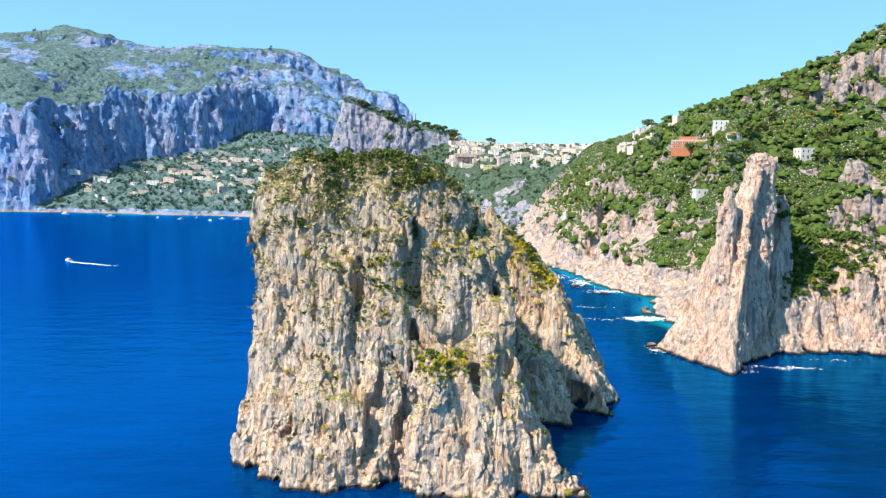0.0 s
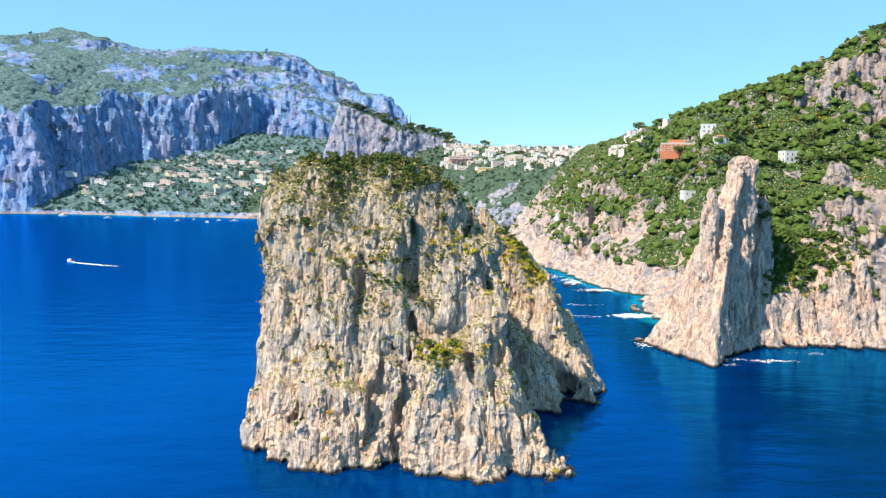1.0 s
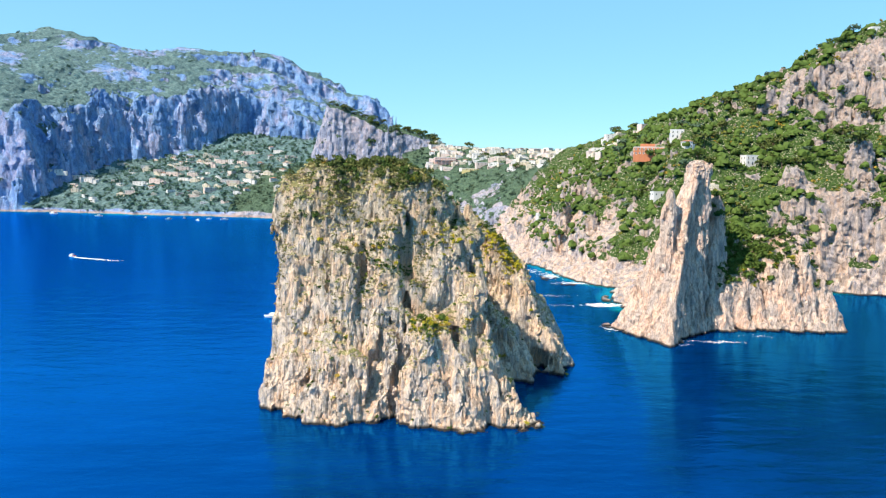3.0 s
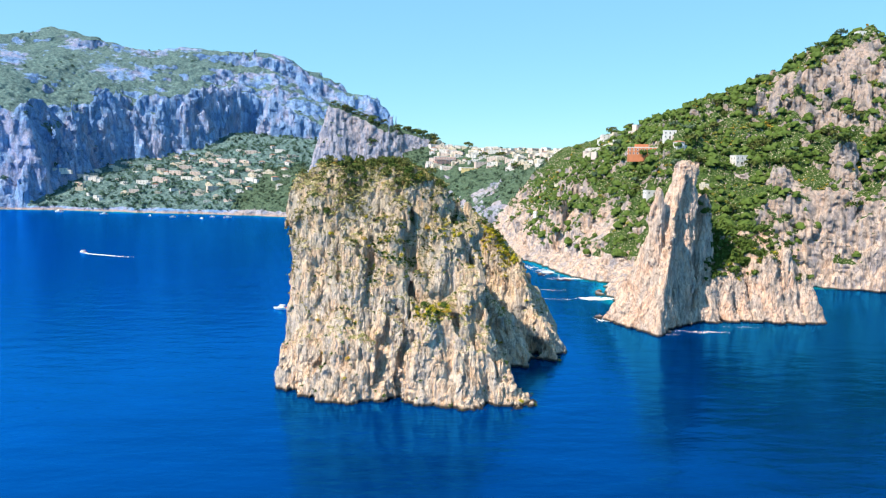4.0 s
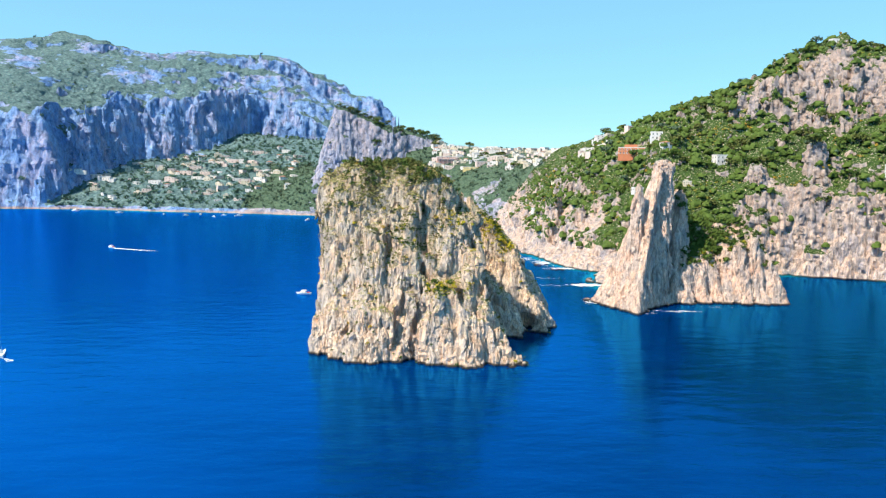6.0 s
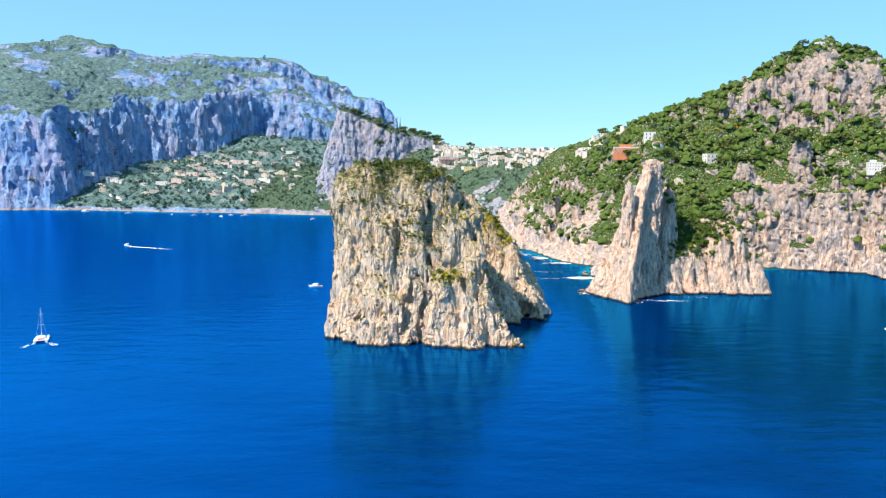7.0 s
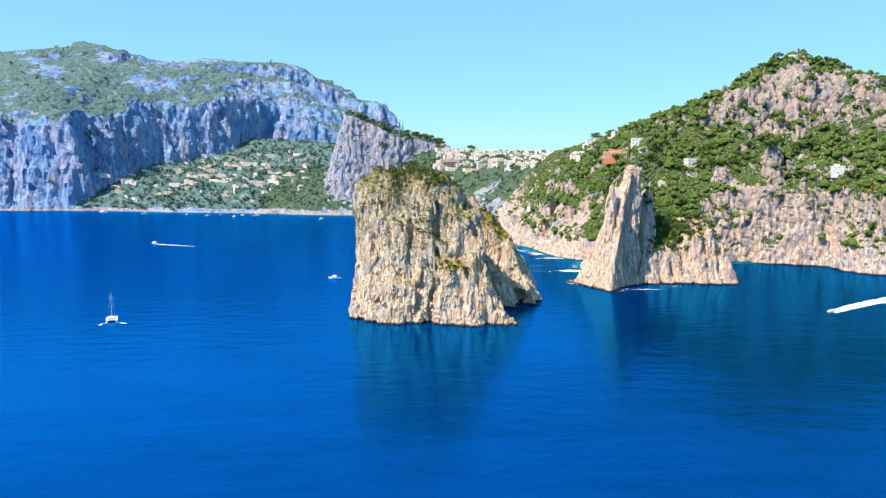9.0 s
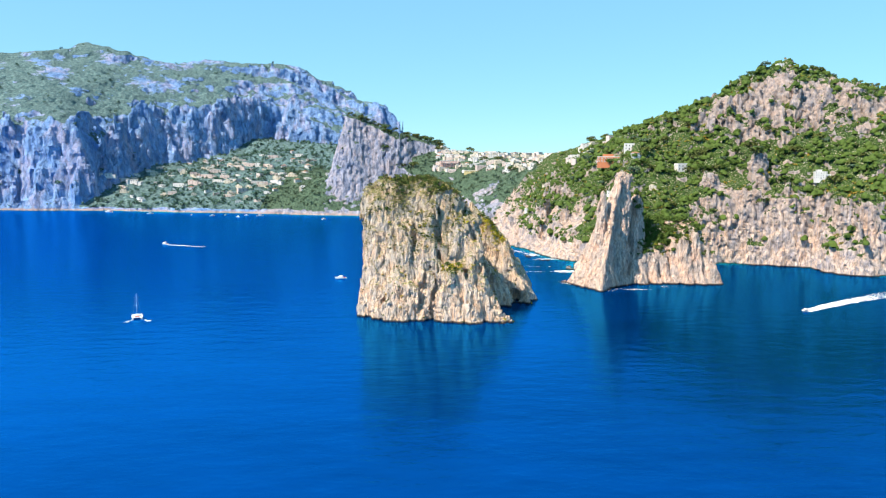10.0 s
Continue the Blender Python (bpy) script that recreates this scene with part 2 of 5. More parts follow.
    if mapped:
        told = nodes.new("ShaderNodeAttribute")
        told.attribute_name = "grow"
        grow = maths(nodes, links, "MULTIPLY_ADD", patch, veg_amount)
        grow.node.inputs[2].default_value = -0.5 * veg_amount
        grow = maths(nodes, links, "ADD", grow, told.outputs["Fac"])
    spray = maths(nodes, links, "MULTIPLY_ADD", xyz.outputs[2], 1 / (16 if tide else 9), True)
    spray.node.inputs[2].default_value = -0.4
    grow = maths(nodes, links, "SUBTRACT", grow, maths(nodes, links, "SUBTRACT", 1.0, spray))
    cover = ramp(nodes, links, grow, [(0.46, (0, 0, 0)), (0.56, (1, 1, 1))])
    leaf = ramp(nodes, links, grain(nodes, links, 7 / size, 7, 0.72), [(0.38, lush), (0.47, scrub), (0.56, tuple(c * 1.35 for c in scrub)), (0.64, pale if tide else tuple(c * 1.7 for c in scrub))])
    colour = mix(nodes, links, cover, rock, leaf)
    links.new(colour, shader.inputs["Base Color"])
    bump(nodes, links, shader, [(fissure, 0.8, size * 0.07), (crack, 0.7, size * 0.06), (streak, 1.0, size * 0.12), (fine, 1.0, size * 0.06)])
    return m


stone_near = limestone("stack limestone", (0.80, 0.62, 0.48), (0.50, 0.425, 0.385), (0.78, 0.515, 0.35), 8.0,
                       (0.25, 0.225, 0.095), (0.10, 0.105, 0.04), 0.58, 1.0, lichened=0.45, coat=(0.30, 0.26, 0.165))
stone_spire = limestone("pointed rock limestone", (0.72, 0.545, 0.45), (0.46, 0.38, 0.345), (0.74, 0.48, 0.36), 9.0,
                        (0.16, 0.15, 0.065), (0.065, 0.075, 0.025), 0.85, 0.8)
stone_coast = limestone("coast limestone", (0.66, 0.515, 0.435), (0.35, 0.315, 0.345), (0.68, 0.465, 0.355), 12.0,
                        (0.046, 0.082, 0.018), (0.018, 0.044, 0.010), 0.38, 0.7, True, True, 0.5, (0.235, 0.205, 0.205))
# a weaker haze tint, also put into the base colours
hazy_stone_mid = limestone("cape limestone with haze tint", (0.41, 0.40, 0.48), (0.22, 0.25, 0.36), (0.46, 0.39, 0.42), 26.0,
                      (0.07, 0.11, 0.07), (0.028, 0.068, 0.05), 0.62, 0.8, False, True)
# blue of the distant haze is painted into these rock and scrub colours
hazy_stone_far = limestone("mountain limestone with haze tint", (0.26, 0.42, 0.72), (0.145, 0.275, 0.57), (0.41, 0.42, 0.62), 55.0,
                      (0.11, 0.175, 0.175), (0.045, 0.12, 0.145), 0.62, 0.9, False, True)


def sea_material():
    m = bpy.data.materials.new("sea water")
    m.use_nodes = True
    nodes, links = m.node_tree.nodes, m.node_tree.links
    nodes.remove(nodes["Principled BSDF"])
    body, gloss, both = nodes.new("ShaderNodeBsdfDiffuse"), nodes.new("ShaderNodeBsdfGlossy"), nodes.new("ShaderNodeMixShader")
    gloss.inputs["Roughness"].default_value, gloss.inputs["Color"].default_value = 0.15, (0.015, 0.39, 1.0, 1)
    edge = nodes.new("ShaderNodeFresnel")
    edge.inputs["IOR"].default_value = 1.33
    links.new(maths(nodes, links, "MINIMUM", maths(nodes, links, "MULTIPLY", edge.outputs[0], 2.2), 0.52), both.inputs[0])
    links.new(body.outputs[0], both.inputs[1])
    links.new(gloss.outputs[0], both.inputs[2])
    links.new(both.outputs[0], nodes["Material Output"].inputs["Surface"])
    at = nodes.new("ShaderNodeAttribute")
    at.attribute_name = "shore"
    geo = nodes.new("ShaderNodeNewGeometry")
    xyz = nodes.new("ShaderNodeSeparateXYZ")
    links.new(geo.outputs["Position"], xyz.inputs[0])
    # the sea's dimming to the right is painted: body colour darkens towards +x, mottled
    sea_tone = maths(nodes, links, "MULTIPLY_ADD", xyz.outputs[0], -1 / 760)
    sea_tone.node.inputs[2].default_value = 0.0
    sea_tone = maths(nodes, links, "ADD", sea_tone, grain(nodes, links, 1 / 420, 4, 0.55))
    sea_tone = maths(nodes, links, "ADD", sea_tone, maths(nodes, links, "MULTIPLY_ADD", grain(nodes, links, 1 / 38, 6, 0.68, (0.5, 1.6, 1)), 0.7))
    sea_tone.node.inputs[1].links[0].from_node.inputs[2].default_value = -0.35
    deep = ramp(nodes, links, sea_tone, [(0.2, (0.0, 0.008, 0.045)), (0.85, (0.0, 0.039, 0.20))])
    shallow = ramp(nodes, links, maths(nodes, links, "ADD", at.outputs["Fac"], maths(nodes, links, "MULTIPLY", grain(nodes, links, 0.05, 4, 0.6), 0.3)),
                   [(0.6, (0, 0, 0)), (1.1 / 1.2, (1, 1, 1))])
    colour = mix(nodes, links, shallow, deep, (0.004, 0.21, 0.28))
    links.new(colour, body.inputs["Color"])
    swell = grain(nodes, links, 0.05, 3, 0.5, (1, 2.2, 1))
    ripple = grain(nodes, links, 0.30, 4, 0.55, (1, 1.6, 1))
    bump(nodes, links, body, [(swell, 0.5, 1.0), (ripple, 0.6, 0.13)])
    links.new(body.inputs["Normal"].links[0].from_socket, gloss.inputs["Normal"])
    links.new(body.inputs["Normal"].links[0].from_socket, edge.inputs["Normal"])
    return m


water = sea_material()

# ---- the sea stack ----
def cliffs(p, walls, soft=3.0, flare=0.0, rise=30.0):
    """A rock mass bounded by leaning walls (x, y, z, facing, lean in degrees), splayed out at its foot."""
    x, y, z = p
    d = None
    for wx, wy, wz, facing, lean in walls:
        c, up = math.cos(radians(lean)), math.sin(radians(lean))
        e = (x - wx) * c * math.cos(radians(facing)) + (y - wy) * c * math.sin(radians(facing)) + (z - wz) * up
        d = e if d is None else -smin(-d, -e, soft)
    return d - flare * np.clip(1 - z / rise, 0, 1.1) ** 1.6


def cleft(d, p, foot, head, wide, deep, face):
    """Cut a wandering cleft into d, from foot to head (x, z), into the wall y = face + 0.27 z."""
    x, y, z = p
    t = (z - foot[1]) / (head[1] - foot[1])
    wave = 1.3 * vnoise(z / 6 + foot[0] + 0 * x, 0 * z + face + 0 * x, 0 * z + 0 * x)
    cut = np.maximum(np.abs(x - foot[0] - (head[0] - foot[0]) * t - wave) - wide * (1.15 - 0.6 * t), np.abs(y - face - 0.27 * z) - deep)
    return -smin(-d, np.maximum(cut, np.maximum(foot[1] - z, z - head[1]) * 0.5), 1.5)


def tower_body(p):
    x, y, z = p
    d = cliffs(p, [(-63, 232, 45, 180, 1.5), (-58.5, 214, 20, 213, 7), (-14, 206.5, 20, 261, 14.5), (-46, 227, 84, 252, 42), (-56, 240, 94, 185, 48),
                   (20.5, 212, 60, 36, 2), (2, 225, 91.5, 0, 43), (-20, 245, 99.5, 90, 90), (-20, 276, 20, 88, 10)], 5.0, 2.4, 34)
    # rounded heads along the upper rim
    d = smin(d, column(p, (-18, 208), (-14, 227, 92), (17, 13), (8, 7), 0, 2.2, 0.9, (0, 0.25), 4), 3)
    d = smin(d, column(p, (8, 206), (5, 227, 86), (12, 12), (7, 7), 0, 2.2, 0.9, (-0.4, 0.2), 4), 3)
    d = smin(d, column(p, (16, 210), (15, 226, 75), (12, 14), (6, 9), 0, 2.2, 0.9, (-0.5, 0.1), 4), 2)
    d = smin(d, column(p, (-34, 206), (-33, 222, 70), (12, 10), (6, 6), 0, 2.2, 0.9, (0, 0.4), 4), 3)
    # the splayed toe, and the block under the planted ledge
    d = smin(d, column(p, (17, 204), (13, 213, 46), (28, 18), (6, 9), -14, 2.0, 0.75, (-0.2, 0), 4), 3)
    d = smin(d, column(p, (0, 204), (0, 207, 37), (14, 12), (11, 9), -8, 3.0, 0.9, (0.03, 0.1), 3), 2)
    d = smin(d, column(p, (-34, 206), (-32, 208, 30), (17, 10), (10, 6), -8, 2.4, 0.8, (0, 0.5), 4), 3)
    for foot, head, wide, deep, face in (((-13, -4), (-8, 46), 2.3, 8, 194), ((-8, 42), (-6, 92), 2.2, 7, 196), ((-21, 8), (-16, 36), 2.8, 6, 195), ((-27, 36), (-24, 66), 0.9, 4, 199),
                                         ((13, 20), (8, 76), 0.8, 4.5, 192), ((-48, -4), (-48, 10), 1.5, 6, 199), ((-43, 34), (-40, 58), 0.8, 3, 199), ((26, -4), (17, 34), 0.7, 4, 188)):
        d = cleft(d, p, foot, head, wide, deep, face)
    return d


def rib_body(p):
    return cliffs(p, [(42, 253, 0, 246, 7), (46, 276, 0, 70, 10), (30, 252, 31, -25, 40), (50, 254, 4, -14, 5), (2, 250, 40, 180, 2)], 2.5, 2.0, 14)


def arch_body(p):
    x, y, z = p
    d = cliffs(p, [(54, 269, 0, 243, 8), (62, 304, 0, 70, 12), (37, 258, 52.5, -18, 44), (55, 266, 27, -18, 30), (68.5, 273, 6, -14, 7), (-6, 262, 50, 180, 2)], 3.0, 2.0, 14)
    cave = (np.sqrt(((x - 58) / 5.5) ** 2 + ((y - 267) / 9) ** 2 + ((z - 5) / 5) ** 2) - 1) * 5
    return -smin(-d, cave, 1.5)


def one(*shape):
    return lambda p: column(p, *shape)


def billow(x, y, z):
    """Rounded swellings with sharp creases between them, 0 in the creases."""
    return np.sqrt(np.abs(vnoise(x, y, z)) + 1e-4)


def rock_detail(x, y, z, big, scale=1.0, tall=1.0):
    """Relief of fractured limestone: upright buttresses parted by cracks, broken blocks, hollows."""
    s = scale
    wx, wy = x + 3 * s * vnoise(x / (12 * s), y / (12 * s), z / (16 * s)), y + 3 * s * vnoise(x / (12 * s) + 50, y / (12 * s), z / (16 * s))
    wz = z + 0.35 * x
    pillar = billow(wx / (13 * s), wy / (13 * s), z / (70 * s * tall))
    flute = billow(wx / (5.5 * s) + 30, wy / (5.5 * s), z / (26 * s * tall))
    dist, tag, face = cells(wx / (6 * s), wy / (6 * s), wz / (20 * s * tall), 11)
    soft = fbm(x / (24 * s) + 40, y / (24 * s), z / (30 * s), 3)
    alcove = smooth(0.15, 0.8, vnoise(x / (9 * s) + 70, y / (9 * s), wz / (8 * s)))
    return big * (0.4 * alcove - 1.0 * (pillar - 0.55) - 0.7 * (flute - 0.55) + 0.1 * dist - 0.55 * (tag - 0.5) - 0.95 * face - 0.1 - 0.6 * soft)


def weather(x, y, z, fine, s):
    """The last relief: flutes, chips, pockets, grit, in rougher and smoother stretches."""
    rough = smooth(-0.35, 0.4, fbm(x / (11 * s), y / (11 * s), z / (16 * s) + 4, 2))
    wx = x + 0.8 * s * vnoise(x / (3 * s), y / (3 * s), z / (5 * s))
    flute = billow(wx / (2.3 * s), y / (2.3 * s), z / (12 * s))
    dist, tag, face = cells(x / (1.9 * s), y / (1.9 * s), (z + 0.3 * x) / (6.5 * s))
    pocket = smooth(0.42, 0.62, vnoise(x / (2.0 * s) + 9, y / (2.0 * s), z / (3.0 * s)) + 0.35 * vnoise(x / (9 * s), y / (9 * s), z / (9 * s)))
    grit = fbm(x / (0.8 * s), y / (0.8 * s), z / (1.3 * s), 2)
    return fine * (1.3 * (flute - 0.55) * (0.5 + 0.5 * rough) + (0.35 + 0.65 * rough) * (0.6 * (tag - 0.5) + 0.9 * face + 0.3 * (0.5 - dist)) - 0.8 * pocket * rough + 0.3 * grit)


def make_rock(name, field, xr, yr, zr, step, mat, big, scale, fine):
    xs, ys, zs = axis(*xr, step), axis(*yr, step), axis(*zr, step)
    p = (xs[:, None, None], ys[None, :, None], zs[None, None, :])
    d = (field(p) + 0 * (p[0] + p[1] + p[2])).astype(np.float32)
    near_only(d, big * 2.4, lambda at: rock_detail(xs[at[0]], ys[at[1]], zs[at[2]], big, scale))
    verts, quads = finer(*skin(d, xs, ys, zs))
    me = raw_mesh(name, verts, quads, mat, False)
    roughen(me, lambda x, y, z, n: weather(x, y, z, fine, scale))
    return me


def rock_group(name, label, category, mat, pieces):
    """A rock of several masses that stand close together: each a part."""
    root = tagged(new(name), label, category)
    surfaces = []
    for kind, field, xr, yr, zr, step, big, fine in pieces:
        me = make_rock(kind, field, xr, yr, zr, step, mat, big, 1.0, fine)
        surfaces.append(SURFACE[me.name])
        new(kind, me).parent = root
    SURFACE[name] = tuple(np.concatenate(c) for c in zip(*surfaces))
    return root


rock_group("rock_tower", "tall sheer limestone rock in the sea with scrub-covered top", "sea rock", stone_near, [
    ("main_face", tower_body, (-82, 58), (176, 288), (-4, 110), 1.22, 3.0, 1.05),
    ("rib", rib_body, (-4, 62), (236, 290), (-4, 84), 1.2, 2.0, 1.0),
    ("arch_rock", arch_body, (-10, 84), (240, 318), (-4, 104), 1.25, 2.4, 1.05),
    ("outlier", one((73, 279), (71, 279, 11), (4.5, 4.5), (2, 2), 0, 2.0), (62, 86), (266, 292), (-4, 22), 1.0, 0.9, 0.5)])


# ---- the pointed rocks off the headland ----
def spire_body(p):
    d = cliffs(p, [(138, 329, 0, 203, 19.5), (147, 327, 0, -38, 0.5), (124, 364, 0, 142, 18.5), (194, 376, 86, 2, 25), (190, 398, 0, 70, 16), (172, 364, 105, 90, 90)], 1.5, 3.0, 24)
    d = smin(d, column(p, (146, 348), (150.5, 349, 90), (13, 14), (2.2, 3), -15, 1.6, 0.8, (0, 0), 3), 2)
    d = smin(d, column(p, (165, 358), (172, 363, 104), (13, 13), (6.5, 6), -15, 1.8, 0.9, (0.1, 0), 3), 2)
    d = smin(d, column(p, (144, 331), (153, 341, 36), (10, 8), (3, 4), -15, 1.6, 0.8, (0, 0), 3), 2)
    # grooves down the sheer wall
    x, y, z = p
    for along, wide, high in ((20, 0.7, 70), (36, 1.3, 92), (50, 1.0, 60)):
        gx, gy = 147 + 0.616 * along, 327 + 0.788 * along
        u = (x - gx) * 0.616 + (y - gy) * 0.788 + 1.5 * vnoise(z / 8 + along + 0 * x, 0 * z + 0 * x, 0 * z + 0 * x) - 0.12 * z
        d = -smin(-d, np.maximum(np.maximum(np.abs(u) - wide, z - high), np.abs((x - gx) * 0.788 - (y - gy) * 0.616) - 3), 1.5)
    return d


def lower_rock_body(p):
    d = cliffs(p, [(252, 359, 0, 264, 15), (270, 364, 0, -4, 20), (228, 364, 0, 205, 6), (240, 384, 47, 262, 60), (250, 420, 0, 90, 10)], 3.0, 2.0, 18)
    for base, top, size0, size1 in (((262, 359), (258, 369, 36), (10, 8), (3.5, 4)), ((238, 362), (236, 371, 44), (9, 9), (4, 4)), ((250, 360), (248, 372, 50), (7, 8), (4, 4)), ((226, 366), (228, 376, 34), (7, 8), (3, 3))):
        d = smin(d, column(p, base, top, size0, size1, 0, 1.8, 0.8, (-0.2, 0.2), 3), 1.5)
    return d


def shoulder_body(p):
    d = cliffs(p, [(208, 366, 0, 290, 9), (232, 372, 0, 0, 5), (205, 378, 36, 268, 52), (180, 370, 0, 180, 4), (205, 420, 0, 90, 10)], 3.0, 2.0, 14)
    for base, top, size0, size1 in (((191, 362), (192, 372, 40), (9, 8), (4, 4)), ((207, 362), (206, 371, 26), (7, 7), (3, 3)), ((219, 366), (218, 374, 30), (7, 7), (3, 3))):
        d = smin(d, column(p, base, top, size0, size1, 0, 1.8, 0.8, (0, 0.2), 3), 1.5)
    return d


rock_group("pointed_rock", "pale pointed limestone rock rising from the sea beside the headland", "sea rock", stone_spire, [
    ("spire", spire_body, (104, 222), (308, 412), (-4, 116), 1.4, 1.9, 1.0),
    ("east_face", one((184, 378), (193, 384, 84), (20, 20), (5, 7), -12, 1.4, 0.9, (-0.9, 0), 5), (150, 222), (345, 412), (-4, 104), 1.3, 2.2, 0.9),
    ("shoulder", shoulder_body, (172, 246), (348, 428), (-4, 74), 1.5, 2.4, 1.0),
    ("lower_rock", lower_rock_body, (212, 290), (340, 428), (-4, 84), 1.4, 2.4, 1.0)])


# ---- the coast behind: coast lines, crests, profiles ----
CAPE_COAST = [(100, 1005), (118, 930), (124, 860), (112, 780), (108, 700), (128, 660), (139, 577), (154, 541), (172, 520), (152, 472), (149, 424), (162, 398), (215, 390), (270, 395),
              (292, 450), (318, 508), (352, 506), (392, 510), (414, 492), (434, 468), (442, 430), (454, 416), (482, 412), (560, 395), (740, 360), (1000, 330), (1300, 320)]
CAPE_RING = CAPE_COAST + [(1300, 1250), (600, 1250), (250, 1200)]
CAPE_CREST = [(205, 1150, 140), (270, 1000, 150), (300, 960, 162), (329, 900, 173), (354, 830, 181), (373, 760, 198), (399, 720, 212), (428, 695, 235), (452, 680, 249), (478, 664, 260),
              (518, 668, 251), (570, 692, 242), (631, 715, 234), (675, 730, 230), (820, 770, 222), (1050, 800, 190)]


def terrace(t, stops):
    return np.interp(t, [s[0] for s in stops], [s[1] for s in stops])


def cape_height(x, y):
    coast = np.where(inside(x, y, CAPE_RING), 1, -1) * to_line(x, y, CAPE_RING + CAPE_RING[:1]) + 4 * fbm(x / 22, y / 22, 0 * x, 3)
    land, coast = coast > 0, np.abs(coast)
    crest, top = to_line(x, y, CAPE_CREST), crest_height(x, y, CAPE_CREST)
    t = coast / (coast + crest + 1e-6)
    t = np.clip(t + 0.05 * fbm(x / 90, y / 90, 0 * x, 3) * np.minimum(coast / 40, 1), 0, 1)
    east = terrace(t, [(0, 0), (0.04, 0.22), (0.09, 0.34), (0.3, 0.50), (0.5, 0.60), (0.6, 0.70), (0.74, 0.86), (0.88, 0.93), (1, 1)])
    west = terrace(t, [(0, 0), (0.03, 0.025), (0.07, 0.055), (0.11, 0.14), (0.2, 0.27), (0.35, 0.47), (0.5, 0.67), (0.75, 0.87), (1, 1)])
    h = top * (west + (east - west) * smooth(250, 330, x))
    gully = fbm(x / 55, y / 55, 0 * x + 7, 3, True)
    h = h - 9 * gully * smooth(15, 60, coast) * smooth(5, 60, crest)
    return np.where(land, h + 1.5 * np.minimum(coast, 1), -coast * 0.8)


def cape_rocks(p):
    """The fins, pinnacles and crags that stand out of the headland's slope."""
    d = None
    for base, top, size0, size1, turn, tilt in (
            ((336, 532), (337, 552, 107), (30, 26), (7, 8), -30, -0.3), ((362, 526), (360, 542, 82), (30, 24), (9, 9), -20, -0.5), ((376, 510), (373, 522, 84), (24, 18), (5, 6), 0, -0.2),
            ((412, 500), (410, 508, 78), (38, 22), (20, 13), -25, 0.0), ((452, 452), (456, 470, 84), (30, 46), (16, 26), -10, 0.0), ((520, 435), (522, 452, 90), (58, 38), (32, 24), -15, 0.0),
            ((392, 542), (392, 543, 132), (17, 15), (10, 9), 0, 0.2), ((380, 586), (380, 586, 137), (9, 8), (4, 4), 0, 0.0),
            ((370, 655), (378, 668, 178), (34, 20), (16, 10), 25, 0.2), ((400, 640), (412, 655, 205), (38, 22), (16, 10), 20, 0.3), ((440, 640), (450, 656, 228), (26, 22), (12, 9), 0, 0.2),
            ((478, 634), (480, 648, 236), (28, 20), (14, 9), -10, 0.0), ((520, 640), (520, 660, 225), (34, 20), (18, 10), -15, -0.3), ((430, 612), (434, 622, 168), (20, 14), (9, 7), 10, 0.0),
            ((478, 608), (478, 618, 180), (24, 14), (12, 8), -10, 0.0), ((560, 560), (560, 575, 150), (30, 20), (18, 10), -15, 0.0),
            ((150, 690), (160, 700, 70), (26, 30), (8, 12), 0, 0.0), ((186, 770), (190, 775, 92), (34, 50), (10, 25), 0, 0.0), ((168, 640), (176, 648, 62), (20, 26), (6, 8), 20, 0.0)):
        e = column(p, base, top, size0, size1, turn, 2.1, 0.9, (tilt, 0.0), 5)
        d = e if d is None else smin(d, e, 4)
    return d


def make_land(name, height, rocks, xr, yr, zr, step, mat, big, scale, fine, growth):
    xs, ys, zs = axis(*xr, step), axis(*yr, step), axis(*zr, step)
    gx, gy = np.meshgrid(xs, ys, indexing="ij")
    h = height(gx, gy)
    sx, sy = np.gradient(h, step)
    flat = np.maximum(1 / np.sqrt(1 + sx ** 2 + sy ** 2), 0.3)
    d = ((zs[None, None, :] - h[:, :, None]) * flat[:, :, None]).astype(np.float32)
    if rocks:
        d = smin(d, rocks((xs[:, None, None], ys[None, :, None], zs[None, None, :])), 4).astype(np.float32)
    rough = np.clip((1 - flat) * 2.8 - 0.25, 0.45 if big < 10 else 0.12, 1).astype(np.float32)
    if big < 8:
        rough *= (1 + 0.9 * smooth(140, 175, h)).astype(np.float32)
    if big > 20:
        rough *= 0.8
    near_only(d, big * 3, lambda at: rock_detail(xs[at[0]], ys[at[1]], zs[at[2]], big, scale, 2.2) * rough[at[0], at[1]])
    verts, quads = skin(d, xs, ys, zs)
    me = raw_mesh(name, verts, quads, mat, False)

    def chips(x, y, z, n):
        dist, tag, face = cells(x / (2.6 * scale), y / (2.6 * scale), z / (5.0 * scale))
        steep = np.clip(1.25 - np.abs(n[:, 2]), 0.15, 1)
        groove = billow(x / (3.2 * scale), y / (3.2 * scale), z / (15 * scale)) - 0.55
        return fine * steep * (1.1 * groove + (tag - 0.5) * 0.9 + (0.5 - dist) * 1.2 + face * 0.7)
    roughen(me, chips)
    co, nn = SURFACE[name]
    i = np.clip(np.rint((co[:, 0] - xs[0]) / step).astype(int), 0, len(xs) - 1)
    j = np.clip(np.rint((co[:, 1] - ys[0]) / step).astype(int), 0, len(ys) - 1)
    GROW[name] = growth(co[:, 0], co[:, 1], co[:, 2], 0.72 * nn[:, 2] + 0.28 * flat[i, j]).astype(np.float32)
    me.attributes.new("grow", "FLOAT", "POINT").data.foreach_set("value", GROW[name])
    return me


GROW = {}


